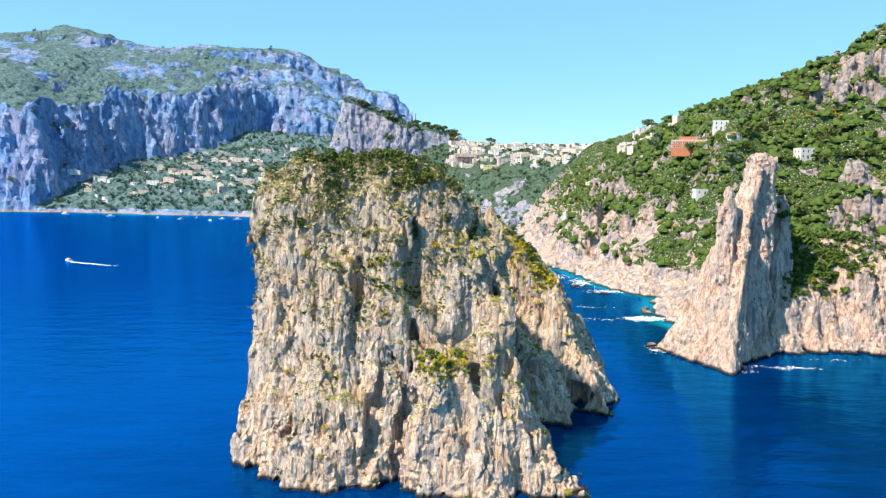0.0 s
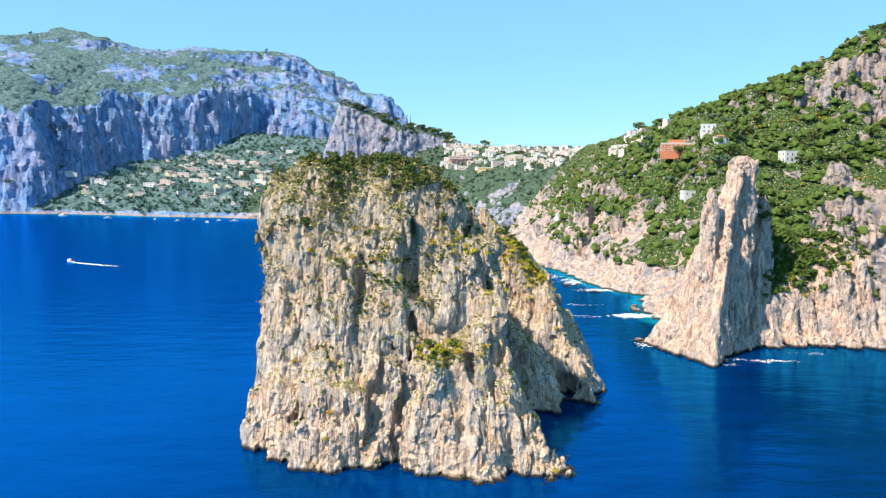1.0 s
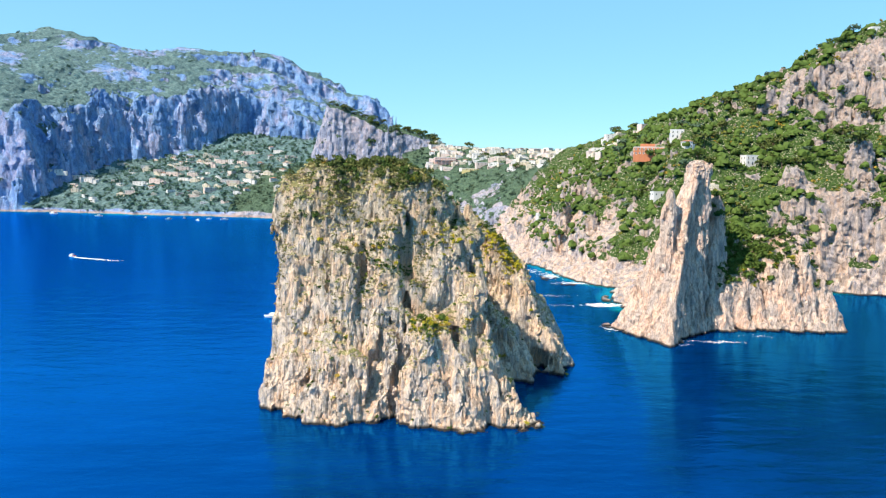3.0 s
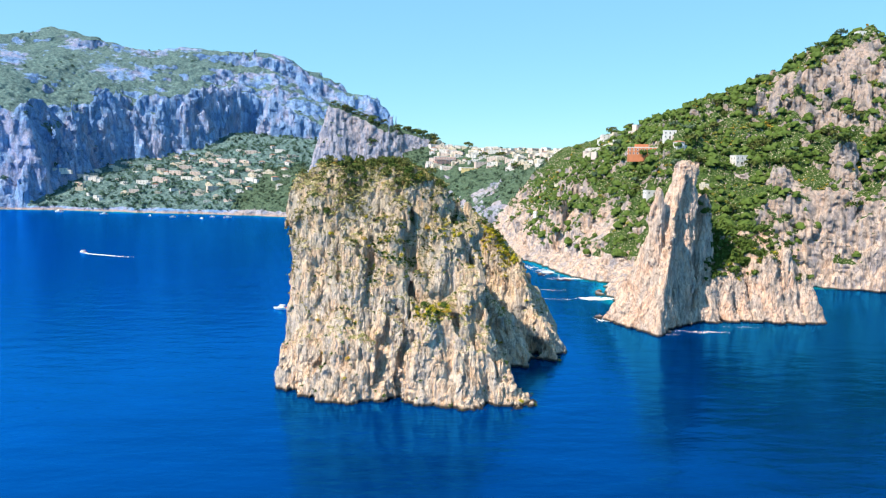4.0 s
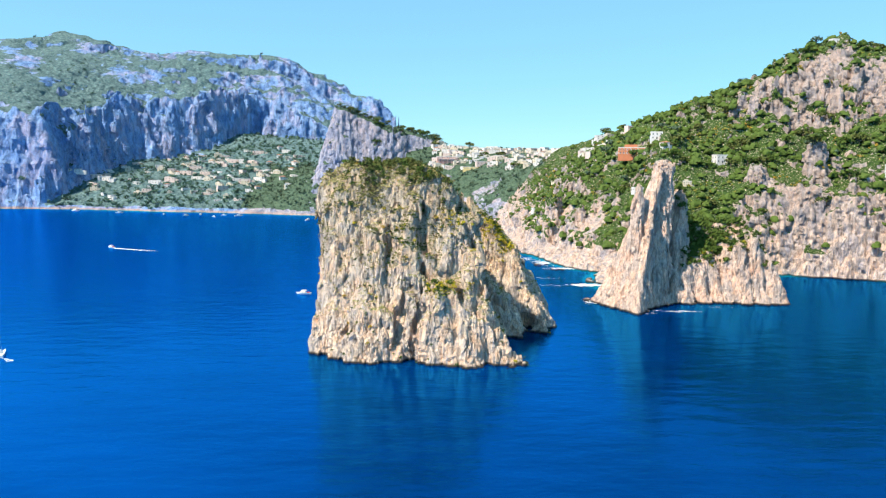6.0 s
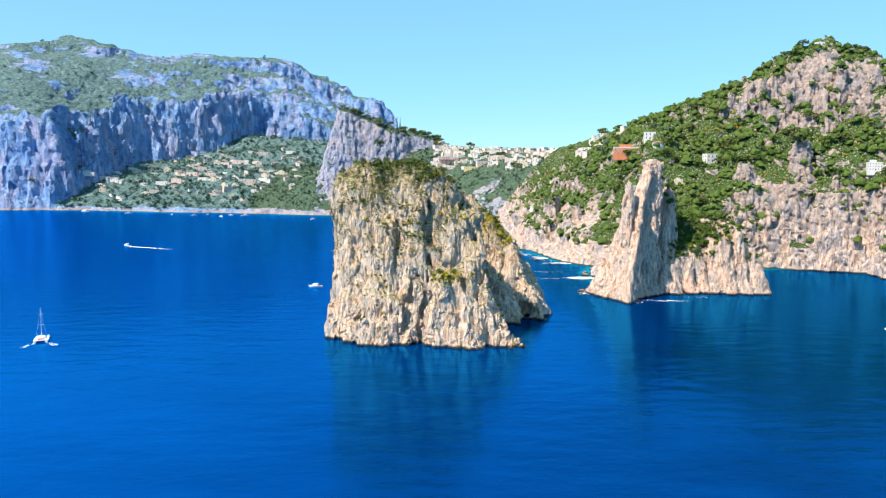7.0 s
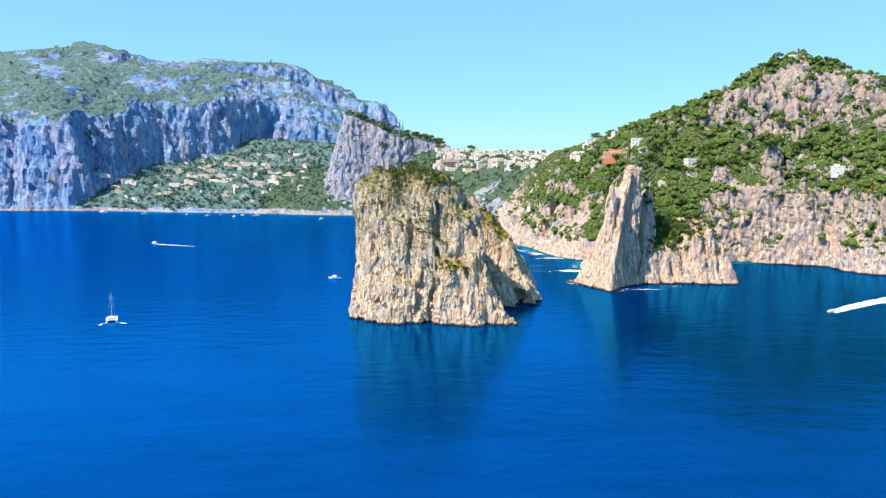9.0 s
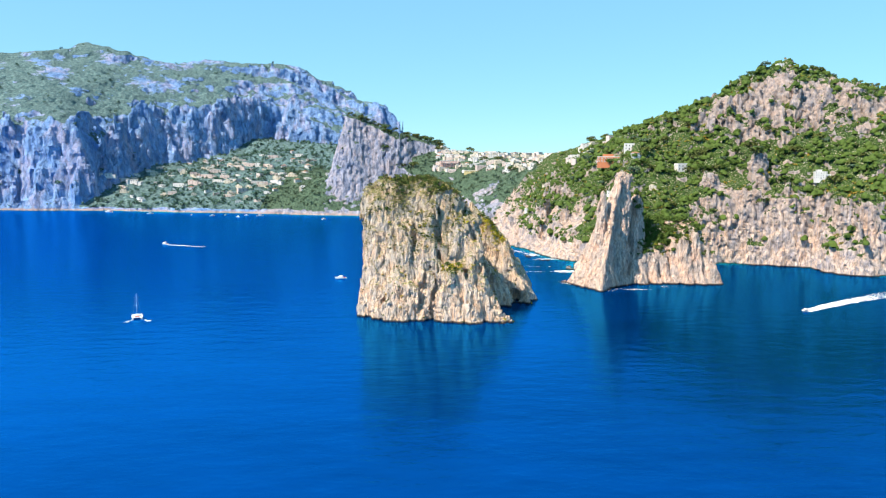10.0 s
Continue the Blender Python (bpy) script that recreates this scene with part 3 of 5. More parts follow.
def cape_growth(x, y, z, slope):
    """How thick the scrub grows: lush belt, bare sea cliffs, bare crags under the top."""
    patch = fbm(x / 42, y / 42, z / 42, 3)
    crag = smooth(150, 172, z + 30 * patch) * (1 - smooth(232, 246, z + 12 * patch)) * smooth(345, 385, x + 40 * patch)
    west = (1 - smooth(190, 240, x + 20 * patch)) * smooth(560, 620, y) * (1 - smooth(50, 95, z + 25 * patch)) * smooth(-0.3, 0.2, fbm(x / 28 + 7, y / 28, z / 60, 2))
    small = fbm(x / 22, y / 22, z / 16, 3)
    bare = sum(blob(x, y, z, *c) for c in ((337, 548, 92, 20, 34), (362, 534, 72, 18, 28), (374, 520, 72, 13, 26), (392, 542, 118, 16, 22), (412, 498, 45, 30, 30), (380, 586, 134, 8, 10)))
    return 0.07 + 0.85 * smooth(0.36, 0.62, slope) + 0.25 * smooth(40, 70, z) - 0.55 * crag + 0.3 * patch + (0.3 + 1.5 * crag) * small - 0.8 * bare - 0.5 * west - 0.3 * (1 - smooth(12, 30, z))


def far_growth(x, y, z, slope):
    patch = fbm(x / 95, y / 95, z / 95, 3)
    return 0.9 * smooth(0.44, 0.74, slope) + 0.5 * patch - 0.09 - 0.17 * smooth(170, 310, z) + 0.12 * (z < 140) - 0.4 * smooth(20, 60, x) * smooth(-0.15, 0.25, fbm(x / 40, y / 40, z / 60, 2)) * (1 - smooth(95, 125, z))



cape = tagged(new("ground_cape", make_land("ground_cape", cape_height, cape_rocks, (70, 780), (340, 1060), (-5, 275), 2.6, stone_coast, 7.0, 1.8, 2.6, cape_growth)),
              "steep limestone headland with sea cliffs and green scrub", "headland", kind="structure")

FAR_COAST = [(-2700, 1480), (-1500, 1540), (-1131, 1526), (-827, 1520), (-510, 1452), (-300, 1400), (-157, 1362), (0, 1250), (62, 1110), (92, 1018), (135, 1000)]
FAR_BACK = [(620, 1700), (250, 2200), (-20, 2480), (-300, 2750), (-2700, 2800)]
FAR_RING = FAR_COAST + [(330, 960), (700, 1250)] + FAR_BACK
FAR_CREST = [(-2600, 2250, 450), (-1358, 2220, 495), (-1275, 2220, 495), (-1235, 2240, 542), (-1200, 2250, 560), (-1143, 2260, 545), (-1029, 2290, 514), (-910, 2295, 488), (-789, 2300, 510),
             (-660, 2310, 500), (-513, 2340, 503), (-455, 2390, 492), (-415, 2405, 458), (-370, 2420, 450), (-292, 2415, 418), (-262, 2400, 380), (-182, 2350, 368), (-152, 2340, 358), (-101, 2320, 300),
             (-71, 2300, 255), (-30, 2250, 170), (20, 2000, 140), (22, 1480, 162), (72, 1450, 157), (134, 1420, 152), (191, 1380, 149), (244, 1330, 147), (292, 1280, 146), (323, 1180, 147), (330, 1060, 152)]
# the foot of the mountain's great wall, which turns away from the sun and back into it
WALL = [(-2600, 1500), (-1100, 1528), (-915, 1552), (-885, 1640), (-862, 1730), (-790, 1850), (-660, 1980), (-548, 2150), (-434, 2110), (-324, 2090), (-230, 2130), (-150, 2230), (-90, 2300)]
WALL_RING = WALL + [(-20, 2480), (-300, 2750), (-2600, 2800)]


def far_height(x, y):
    coast = np.where(inside(x, y, FAR_RING), 1, -1) * np.minimum(to_line(x, y, FAR_COAST), to_line(x, y, FAR_BACK)) + 16 * fbm(x / 70, y / 70, 0 * x + 2, 3)
    land, coast = coast > 0, np.abs(coast)
    crest, top = to_line(x, y, FAR_CREST), crest_height(x, y, FAR_CREST)
    # buttresses push the wall out and in
    wall = np.where(inside(x, y, WALL_RING), 1, -1) * to_line(x, y, WALL) + 34 * fbm(x / 120, y / 120, 0 * x + 5, 3, True) * smooth(0, 120, crest)
    low = terrace(coast, [(0, 0), (12, 9), (100, 42), (300, 108), (600, 205), (900, 270), (2000, 330)])
    low = np.minimum(low + 10 * fbm(x / 90, y / 90, 0 * x + 3, 3), np.maximum(top - 4, 20))
    u = np.clip(wall / (np.maximum(wall, 0) + crest + 1e-6), 0, 1)
    u = np.clip(u + 0.05 * fbm(x / 200, y / 200, 0 * x + 3, 4) * smooth(0.02, 0.12, u), 0, 1)
    rise = terrace(u, [(0, 0), (0.05, 0.30), (0.11, 0.46), (0.2, 0.53), (0.5, 0.75), (0.68, 0.83), (0.76, 0.93), (1, 1)])
    h = low + (top - low) * rise
    town = terrace(coast / (coast + crest + 1e-6), [(0, 0), (0.1, 0.2), (0.4, 0.6), (0.7, 0.85), (1, 1)])
    h = h + (top * town - h) * smooth(-150, -20, x) * (1 - smooth(1900, 2100, y))
    return np.where(land, h + 1.5 * np.minimum(coast, 1), -coast * 0.5)


def mid_rocks(p):
    d = column(p, (-185, 1455), (-178, 1470, 242), (86, 60), (27, 22), 10, 2.2, 1.0, (-0.25, 0), 10)
    d = smin(d, column(p, (-190, 1480), (-190, 1500, 92), (190, 110), (90, 50), 0, 2.2, 1.0, (0, 0), 14), 12)
    d = smin(d, column(p, (-95, 1470), (-112, 1480, 214), (105, 66), (60, 34), 0, 2.6, 0.8, (-0.42, 0), 16), 8)
    return smin(d, column(p, (0, 1500), (-15, 1500, 190), (140, 70), (60, 34), 0, 2.4, 0.8, (-0.3, 0), 16), 10)


tagged(new("ground_saddle", make_land("ground_saddle", far_height, mid_rocks, (-420, 420), (940, 1760), (-6, 260), 4.5, hazy_stone_mid, 12.0, 3.2, 3.4, far_growth)),
                  "grey limestone crag and scrubby slopes below the town, tinted for haze", "hillside", kind="structure")


def mountain_height(x, y):
    h = far_height(x, y)
    mid = smooth(-420, -330, x) * (1 - smooth(330, 410, x)) * (1 - smooth(1640, 1740, y))
    return h - 40 * mid


mountain = tagged(new("ground_mountain", make_land("ground_mountain", mountain_height, None, (-2000, 620), (1360, 2900), (-8, 600), 8.5, hazy_stone_far, 26.0, 7.0, 7.0, far_growth)),
                  "high limestone mountain with cliffs and green slopes, tinted blue for haze", "mountain", kind="structure")


# ---- the sea ----
def sea():
    def spread(lo, hi, step, ends):
        core = np.arange(lo, hi, step)
        out = [step * 1.12 ** n for n in range(200)]
        up = hi + np.cumsum(out)
        down = lo - np.cumsum(out)
        return np.concatenate([[-ends], down[down > -ends * 0.9][::-1], core, up[up < ends * 0.9], [ends]])
    xs, ys = spread(-110, 480, 5.0, 9000), spread(170, 620, 5.0, 9000)
    gx, gy = np.meshgrid(xs, ys, indexing="ij")
    coast = np.minimum(np.where(inside(gx, gy, CAPE_RING), 0, to_line(gx, gy, CAPE_COAST)),
                       np.where(inside(gx, gy, FAR_RING), 0, to_line(gx, gy, FAR_COAST) / 3))
    n = np.arange(len(xs) * len(ys)).reshape(len(xs), len(ys))
    faces = np.stack([n[:-1, :-1], n[1:, :-1], n[1:, 1:], n[:-1, 1:]], -1).reshape(-1, 4)
    me = raw_mesh("water", np.stack([gx.ravel(), gy.ravel(), 0 * gx.ravel()], 1), faces, water)
    a = me.attributes.new("shore", "FLOAT", "POINT")
    a.data.foreach_set("value", (1 - np.clip(coast / 26, 0, 1)).astype(np.float32).ravel())
    return tagged(new("water", me), "deep blue rippled sea, turquoise along the shore", "sea", kind="structure")


sea()

# ---- plants ----
def foliage(name, dark, light, tip, size=6.0):
    m, nodes, links, shader = material(name, 0.75)
    geo = nodes.new("ShaderNodeNewGeometry")
    own = nodes.new("ShaderNodeObjectInfo")
    patch = grain(nodes, links, 1 / size, 3, 0.6)
    tone = maths(nodes, links, "ADD", maths(nodes, links, "MULTIPLY", geo.outputs["Random Per Island"], 0.45), maths(nodes, links, "MULTIPLY", patch, 0.75))
    tone = maths(nodes, links, "ADD", tone, maths(nodes, links, "MULTIPLY_ADD", own.outputs["Random"], 0.3))
    tone.node.inputs[1].default_value = 1.0
    dark, light, tip = ([c * 0.70 for c in v] for v in (dark, light, tip))
    links.new(ramp(nodes, links, tone, [(0.45, dark), (0.85, light), (1.1 / 1.2, tip)]), shader.inputs["Base Color"])
    return m


green_leaf = foliage("macchia leaves", (0.008, 0.031, 0.009), (0.029, 0.074, 0.015), (0.085, 0.135, 0.022), 14.0)
dark_leaf = foliage("juniper leaves", (0.016, 0.036, 0.010), (0.05, 0.075, 0.018), (0.11, 0.13, 0.03), 5.0)
yellow_leaf = foliage("spurge leaves", (0.09, 0.11, 0.012), (0.24, 0.24, 0.02), (0.50, 0.42, 0.03), 3.0)
rust_leaf = foliage("dry spurge leaves", (0.20, 0.09, 0.02), (0.42, 0.20, 0.03), (0.5, 0.33, 0.05), 4.0)
straw_leaf = foliage("dry grass", (0.17, 0.155, 0.04), (0.34, 0.29, 0.09), (0.50, 0.43, 0.19), 6.0)
pale_leaf = foliage("broom leaves", (0.06, 0.085, 0.015), (0.15, 0.17, 0.03), (0.28, 0.27, 0.05), 10.0)
# leaf colour shifted to blue-green: haze over the distance, painted in
far_leaf = foliage("far leaves with haze tint", (0.017, 0.057, 0.052), (0.048, 0.108, 0.08), (0.10, 0.155, 0.092), 30.0)
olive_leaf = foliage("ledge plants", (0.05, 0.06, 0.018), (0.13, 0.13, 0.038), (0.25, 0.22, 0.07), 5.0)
# bluer still, the mountain's haze painted into its woods
hazy_leaf = foliage("mountain leaves with haze tint", (0.014, 0.068, 0.074), (0.042, 0.128, 0.108), (0.10, 0.185, 0.135), 40.0)
bark, bn, bl, bs = material("bark", 0.9)
bl.new(ramp(bn, bl, grain(bn, bl, 6.0, 5, 0.6, (1, 1, 0.2)), [(0.35, (0.05, 0.035, 0.02)), (0.65, (0.16, 0.12, 0.08))]), bs.inputs["Base Color"])


def leaves(rng, lobes, count, leaf, flat=1.0):
    """Small leaf sprays over the outer half of a few lobes (x, y, z, radius): vertices and triangles."""
    c = np.array(lobes)[rng.randint(0, len(lobes), count)]
    way = rng.normal(size=(count, 3))
    way /= np.linalg.norm(way, axis=1)[:, None]
    way[:, 2] = np.where(way[:, 2] < -0.45, -way[:, 2], way[:, 2])
    at = c[:, :3] + way * c[:, 3:] * (0.6 + 0.5 * rng.rand(count, 1)) * np.array([1, 1, flat])
    side = np.cross(way + 0.8 * rng.normal(size=(count, 3)), rng.normal(size=(count, 3)))
    side /= np.linalg.norm(side, axis=1)[:, None] + 1e-9
    up = np.cross(side, way + 0.7 * rng.normal(size=(count, 3)))
    up /= np.linalg.norm(up, axis=1)[:, None] + 1e-9
    s = leaf * (0.6 + 0.8 * rng.rand(count, 1))
    v = np.stack([at - side * s * 0.6, at + side * s * 0.6, at + up * s + way * s * 0.3, at - up * s * 0.8], 1).reshape(-1, 3)
    k = np.arange(count)[:, None] * 4
    return v, np.concatenate([k + np.array([[0, 1, 2]]), k + np.array([[1, 0, 3]])])


def crown_lobes(rng, number, wide=0.55):
    out = [(0, 0, 0.5, 0.55)]
    for n in range(number):
        a, r = rng.rand() * 6.28, wide * (0.4 + 0.6 * rng.rand())
        out.append((r * math.cos(a), r * math.sin(a), 0.25 + 0.55 * rng.rand(), 0.25 + 0.25 * rng.rand()))
    return out


def scatter(name, spots, size, kinds, mat, label, category, seed, squash=1.0):
    """Many plants of the given kinds (vertices, triangles) in one mesh, at spots with sizes."""
    rng = np.random.RandomState(seed)
    vs, fs, base = [], [], 0
    pick = rng.randint(0, len(kinds), len(spots))
    for k, (v, f) in enumerate(kinds):
        at, s = spots[pick == k], size[pick == k]
        if not len(at):
            continue
        a = rng.rand(len(at)) * 6.283
        c, n = np.cos(a)[:, None], np.sin(a)[:, None]
        x, y = v[None, :, 0] * c - v[None, :, 1] * n, v[None, :, 0] * n + v[None, :, 1] * c
        w = np.stack([x, y, np.broadcast_to(v[None, :, 2] * squash, x.shape)], -1) * s[:, None, None] + at[:, None, :]
        vs.append(w.reshape(-1, 3))
        fs.append((f[None] + (base + np.arange(len(at)) * len(v))[:, None, None]).reshape(-1, 3))
        base += w.shape[0] * w.shape[1]
    me = raw_mesh(name, np.concatenate(vs), np.concatenate(fs), mat, False)
    return tagged(new(name, me), label, category, kind="stuff")


def spots_on(name, count, weight, seed, sink=0.2):
    """Places on a surface, drawn by weight(x, y, z, normal)."""
    co, nn = SURFACE[name]
    w = np.clip(weight(co[:, 0], co[:, 1], co[:, 2], nn), 0, None).astype(np.float64)
    rng = np.random.RandomState(seed)
    at = co[rng.choice(len(co), count, p=w / w.sum())].astype(np.float64)
    at += rng.normal(size=at.shape) * np.array([0.5, 0.5, 0.05])
    at[:, 2] -= sink
    return at


prng = np.random.RandomState(21)
BUSH = [leaves(prng, crown_lobes(prng, 4), 32, 0.29, 0.8) for n in range(5)]


def leafy_mass(rng, number, sprays):
    """A dense shrub seen from afar: lumpy leaf masses close together, loose sprays round them."""
    lobes = crown_lobes(rng, number, 0.6)
    b = bmesh.new()
    bmesh.ops.create_icosphere(b, subdivisions=2, radius=1.0)
    bmesh.ops.delete(b, geom=[v for v in b.verts if v.co.z < -0.35], context="VERTS")
    b.verts.index_update()
    way = np.array([v.co[:] for v in b.verts])
    reach = np.full(len(way), 0.1)
    for x, y, z, r in lobes:
        c = np.array([x, y, z - 0.3])
        along = way @ c
        reach = np.maximum(reach, along + np.sqrt(np.clip(r * r - c @ c + along ** 2, 0, None)))
    v = way * (reach * rng.uniform(0.82, 1.12, len(way)))[:, None] + np.array([0, 0, 0.3])
    f = np.array([[w.index for w in t.verts] for t in b.faces])
    b.free()
    lv, lf = leaves(rng, lobes, sprays, 0.24, 0.8)
    return np.concatenate([v, lv]), np.concatenate([f, lf + len(v)])


MASS = [leafy_mass(prng, 4, 14) for n in range(6)]
THIN = [leaves(prng, crown_lobes(prng, 3), 20, 0.34, 0.8) for n in range(5)]
TUFT = [leaves(prng, [(0, 0, 0.2, 0.5)], 9, 0.38, 0.8) for n in range(4)]


# scrub of the headland
def on_cape(x, y, z, n):
    return smooth(0.42, 0.7, GROW["ground_cape"]) * smooth(14, 26, z) * (1 - smooth(900, 1000, y)) * (x < 800)


at = spots_on("ground_cape", 5200, on_cape, 3, 0.9)
scatter("hillside_scrub", at, 2.2 + 5.8 * np.random.RandomState(5).rand(len(at)) ** 2.0, MASS, green_leaf,
        "dense green macchia scrub covering the limestone headland", "scrub", 6)


at = spots_on("ground_cape", 900, lambda x, y, z, n: on_cape(x, y, z, n) * smooth(0.1, 0.5, fbm(x / 30, y / 30, z / 30 + 9, 2)), 15, 0.4)
scatter("flowering_scrub", at, 1.4 + 2.0 * np.random.RandomState(16).rand(len(at)) ** 2, BUSH, rust_leaf, "rust and ochre flowering scrub among the green", "scrub", 17)
at = spots_on("ground_cape", 1000, lambda x, y, z, n: on_cape(x, y, z, n) * smooth(0.0, 0.4, fbm(x / 40 + 5, y / 40, z / 40, 2)), 18, 0.4)
scatter("pale_scrub", at, 1.6 + 2.6 * np.random.RandomState(19).rand(len(at)) ** 2, BUSH, pale_leaf, "pale yellow-green scrub on the headland", "scrub", 20)


def on_saddle(x, y, z, n):
    """Where the town lies along the saddle."""
    return smooth(0.55, 0.75, n[:, 2]) * np.exp(-(to_line(x, y, FAR_CREST) / 110) ** 2) * (y < 1560) * (y > 1080) * smooth(0, 40, x) * (x < 340) * smooth(98, 115, z) * (z < 168)


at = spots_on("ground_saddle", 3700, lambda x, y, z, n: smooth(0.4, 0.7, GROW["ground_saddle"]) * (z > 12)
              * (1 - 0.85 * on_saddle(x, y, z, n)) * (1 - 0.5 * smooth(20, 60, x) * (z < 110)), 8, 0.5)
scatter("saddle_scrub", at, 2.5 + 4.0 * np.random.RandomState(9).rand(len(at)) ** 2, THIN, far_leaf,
        "dark green scrub and pines on the slopes below the town, tinted for haze", "scrub", 10)
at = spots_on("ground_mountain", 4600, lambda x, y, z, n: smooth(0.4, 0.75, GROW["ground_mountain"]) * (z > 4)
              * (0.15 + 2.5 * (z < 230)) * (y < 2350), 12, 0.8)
scatter("mountain_scrub", at, 4 + 6.0 * np.random.RandomState(13).rand(len(at)) ** 2, THIN, hazy_leaf,
        "dark green woods on the lower slopes of the mountain, tinted blue for haze", "scrub", 14)


# plants of the sea stack and the pointed rock
def stack_top(x, y, z, n):
    return smooth(0.35, 0.6, n[:, 2]) * smooth(72, 84, z) * (x < 8)


def stack_dark(x, y, z, n):
    return smooth(0.25, 0.6, n[:, 2]) * (blob(x, y, z, -26, 240, 98, 18, 8) + 0.8 * blob(x, y, z, -50, 227, 80, 6, 7) + blob(x, y, z, -6, 221, 90, 8, 8) + 0.6 * blob(x, y, z, 4, 219, 86, 5, 6)
                                         + 0.5 * blob(x, y, z, -36, 232, 90, 8, 8) + 0.35 * blob(x, y, z, 0, 199, 38, 7, 3) + 0.7 * blob(x, y, z, 35, 286, 62, 8, 8))


def stack_yellow(x, y, z, n):
    return smooth(-0.1, 0.4, n[:, 2]) * (0.8 * blob(x, y, z, 0, 198, 37, 10, 3) + 2.2 * blob(x, y, z, 38, 285, 57, 9, 10) + 0.5 * blob(x, y, z, -16, 212, 63, 9, 9) + 0.4 * blob(x, y, z, -51, 216, 36, 5, 6)
                                          + 0.5 * blob(x, y, z, -4, 225, 94, 5, 5) + 0.3 * blob(x, y, z, -50, 224, 72, 5, 4) + 0.5 * blob(x, y, z, 5, 215, 71, 8, 8) + 0.5 * blob(x, y, z, 22, 212, 62, 5, 9) + 0.012)


at = spots_on("rock_tower", 3600, stack_top, 30, 0.1)
scatter("dry_grass", at, 0.9 + 0.8 * np.random.RandomState(31).rand(len(at)), TUFT, straw_leaf, "dry yellow-green grass tufts on the stack's sloping top", "grass", 32, 0.8)
at = spots_on("rock_tower", 3900, lambda x, y, z, n: smooth(0.0, 0.45, n[:, 2]) * smooth(20, 75, z) * (y < 275) * smooth(0.0, 0.45, fbm(x / 12, y / 12, z / 16, 2)), 33, 0.1)
scatter("ledge_grass", at, 0.6 + 0.7 * np.random.RandomState(34).rand(len(at)), TUFT, olive_leaf, "small dry plants on the ledges of the rock face", "grass", 35, 0.8)
at = spots_on("rock_tower", 1000, lambda x, y, z, n: smooth(-0.1, 0.4, n[:, 2]) * (blob(x, y, z, -16, 212, 64, 13, 14) + 0.8 * blob(x, y, z, -48, 214, 44, 6, 7) + 0.6 * blob(x, y, z, 8, 222, 72, 12, 14)
              + 0.9 * blob(x, y, z, 0, 199, 36, 10, 3) + 0.03), 40, 0.1)
scatter("face_scrub", at, 0.6 + 0.9 * np.random.RandomState(41).rand(len(at)) ** 2, BUSH, green_leaf, "small green shrubs rooted in cracks of the rock face", "scrub", 42)
at = spots_on("rock_tower", 300, lambda x, y, z, n: smooth(-0.3, 0.3, n[:, 2]) * (blob(x, y, z, 37, 285, 60, 7, 6) + blob(x, y, z, 44, 281, 51, 6, 6) + 0.8 * blob(x, y, z, 31, 287, 66, 6, 6)
              + 0.12 * blob(x, y, z, 0, 199, 36, 8, 3)), 60, 0.1)
scatter("ridge_scrub", at, 0.7 + 1.1 * np.random.RandomState(61).rand(len(at)) ** 2, BUSH, yellow_leaf, "bright yellow-green spurge along the ridge of the rock", "scrub", 62)
at = spots_on("pointed_rock", 1150, lambda x, y, z, n: smooth(0.3, 0.6, n[:, 2]) * smooth(24, 34, z) * smooth(186, 196, x) * (1 - 0.9 * smooth(226, 236, x) * (1 - smooth(48, 62, z))), 36, 0.1)
scatter("rock_scrub", at, 1.4 + 3.0 * np.random.RandomState(37).rand(len(at)) ** 2, BUSH, green_leaf, "green scrub in the gully between the pointed rocks", "scrub", 38)


def shrubs(name, surface, weight, count, low, high, mats, label, seed):
    """Shrubs as things of their own: a leafy crown over a short woody stem."""
    rng = np.random.RandomState(seed)
    meshes = []
    for k in range(4):
        v, f = leaves(rng, crown_lobes(rng, 6), 130, 0.145, 0.85)
        for mat in mats:
            meshes.append(raw_mesh("crown", v, f, mat, False))
    b = bmesh.new()
    bmesh.ops.create_cone(b, cap_ends=True, segments=6, radius1=0.07, radius2=0.04, depth=0.9, matrix=Matrix.Translation((0, 0, 0.1)))
    stem = bpy.data.meshes.new("stem")
    b.to_mesh(stem)
    b.free()
    stem.materials.append(bark)
    for p in spots_on(surface, count, weight, seed + 1, 0.15):
        root = tagged(new(name), label, "shrub", name + " plants")
        root.empty_display_size = 0.3
        s = low + (high - low) * rng.rand() ** 1.5
        root.matrix_world = pose(*p, 0, 0, rng.rand() * 360) @ Matrix.Diagonal((s, s, s * (0.8 + 0.3 * rng.rand()), 1))
        for kind, me in (("crown", meshes[rng.randint(len(meshes))]), ("stem", stem)):
            new(kind, me).parent = root


shrubs("juniper_shrub", "rock_tower", stack_dark, 280, 1.6, 3.8, [dark_leaf, green_leaf], "dark green juniper shrub on the stack's top", 50)
shrubs("spurge_shrub", "rock_tower", stack_yellow, 290, 0.9, 2.1, [yellow_leaf, yellow_leaf, yellow_leaf, rust_leaf], "yellow-green spurge shrub on a rock ledge", 60)
shrubs("gully_shrub", "pointed_rock", lambda x, y, z, n: smooth(0.2, 0.5, n[:, 2]) * (blob(x, y, z, 200, 372, 44, 18, 16) + blob(x, y, z, 236, 372, 48, 16, 14)), 90, 1.5, 3.2,
       [green_leaf, green_leaf, yellow_leaf], "green shrub between the pointed rocks", 70)

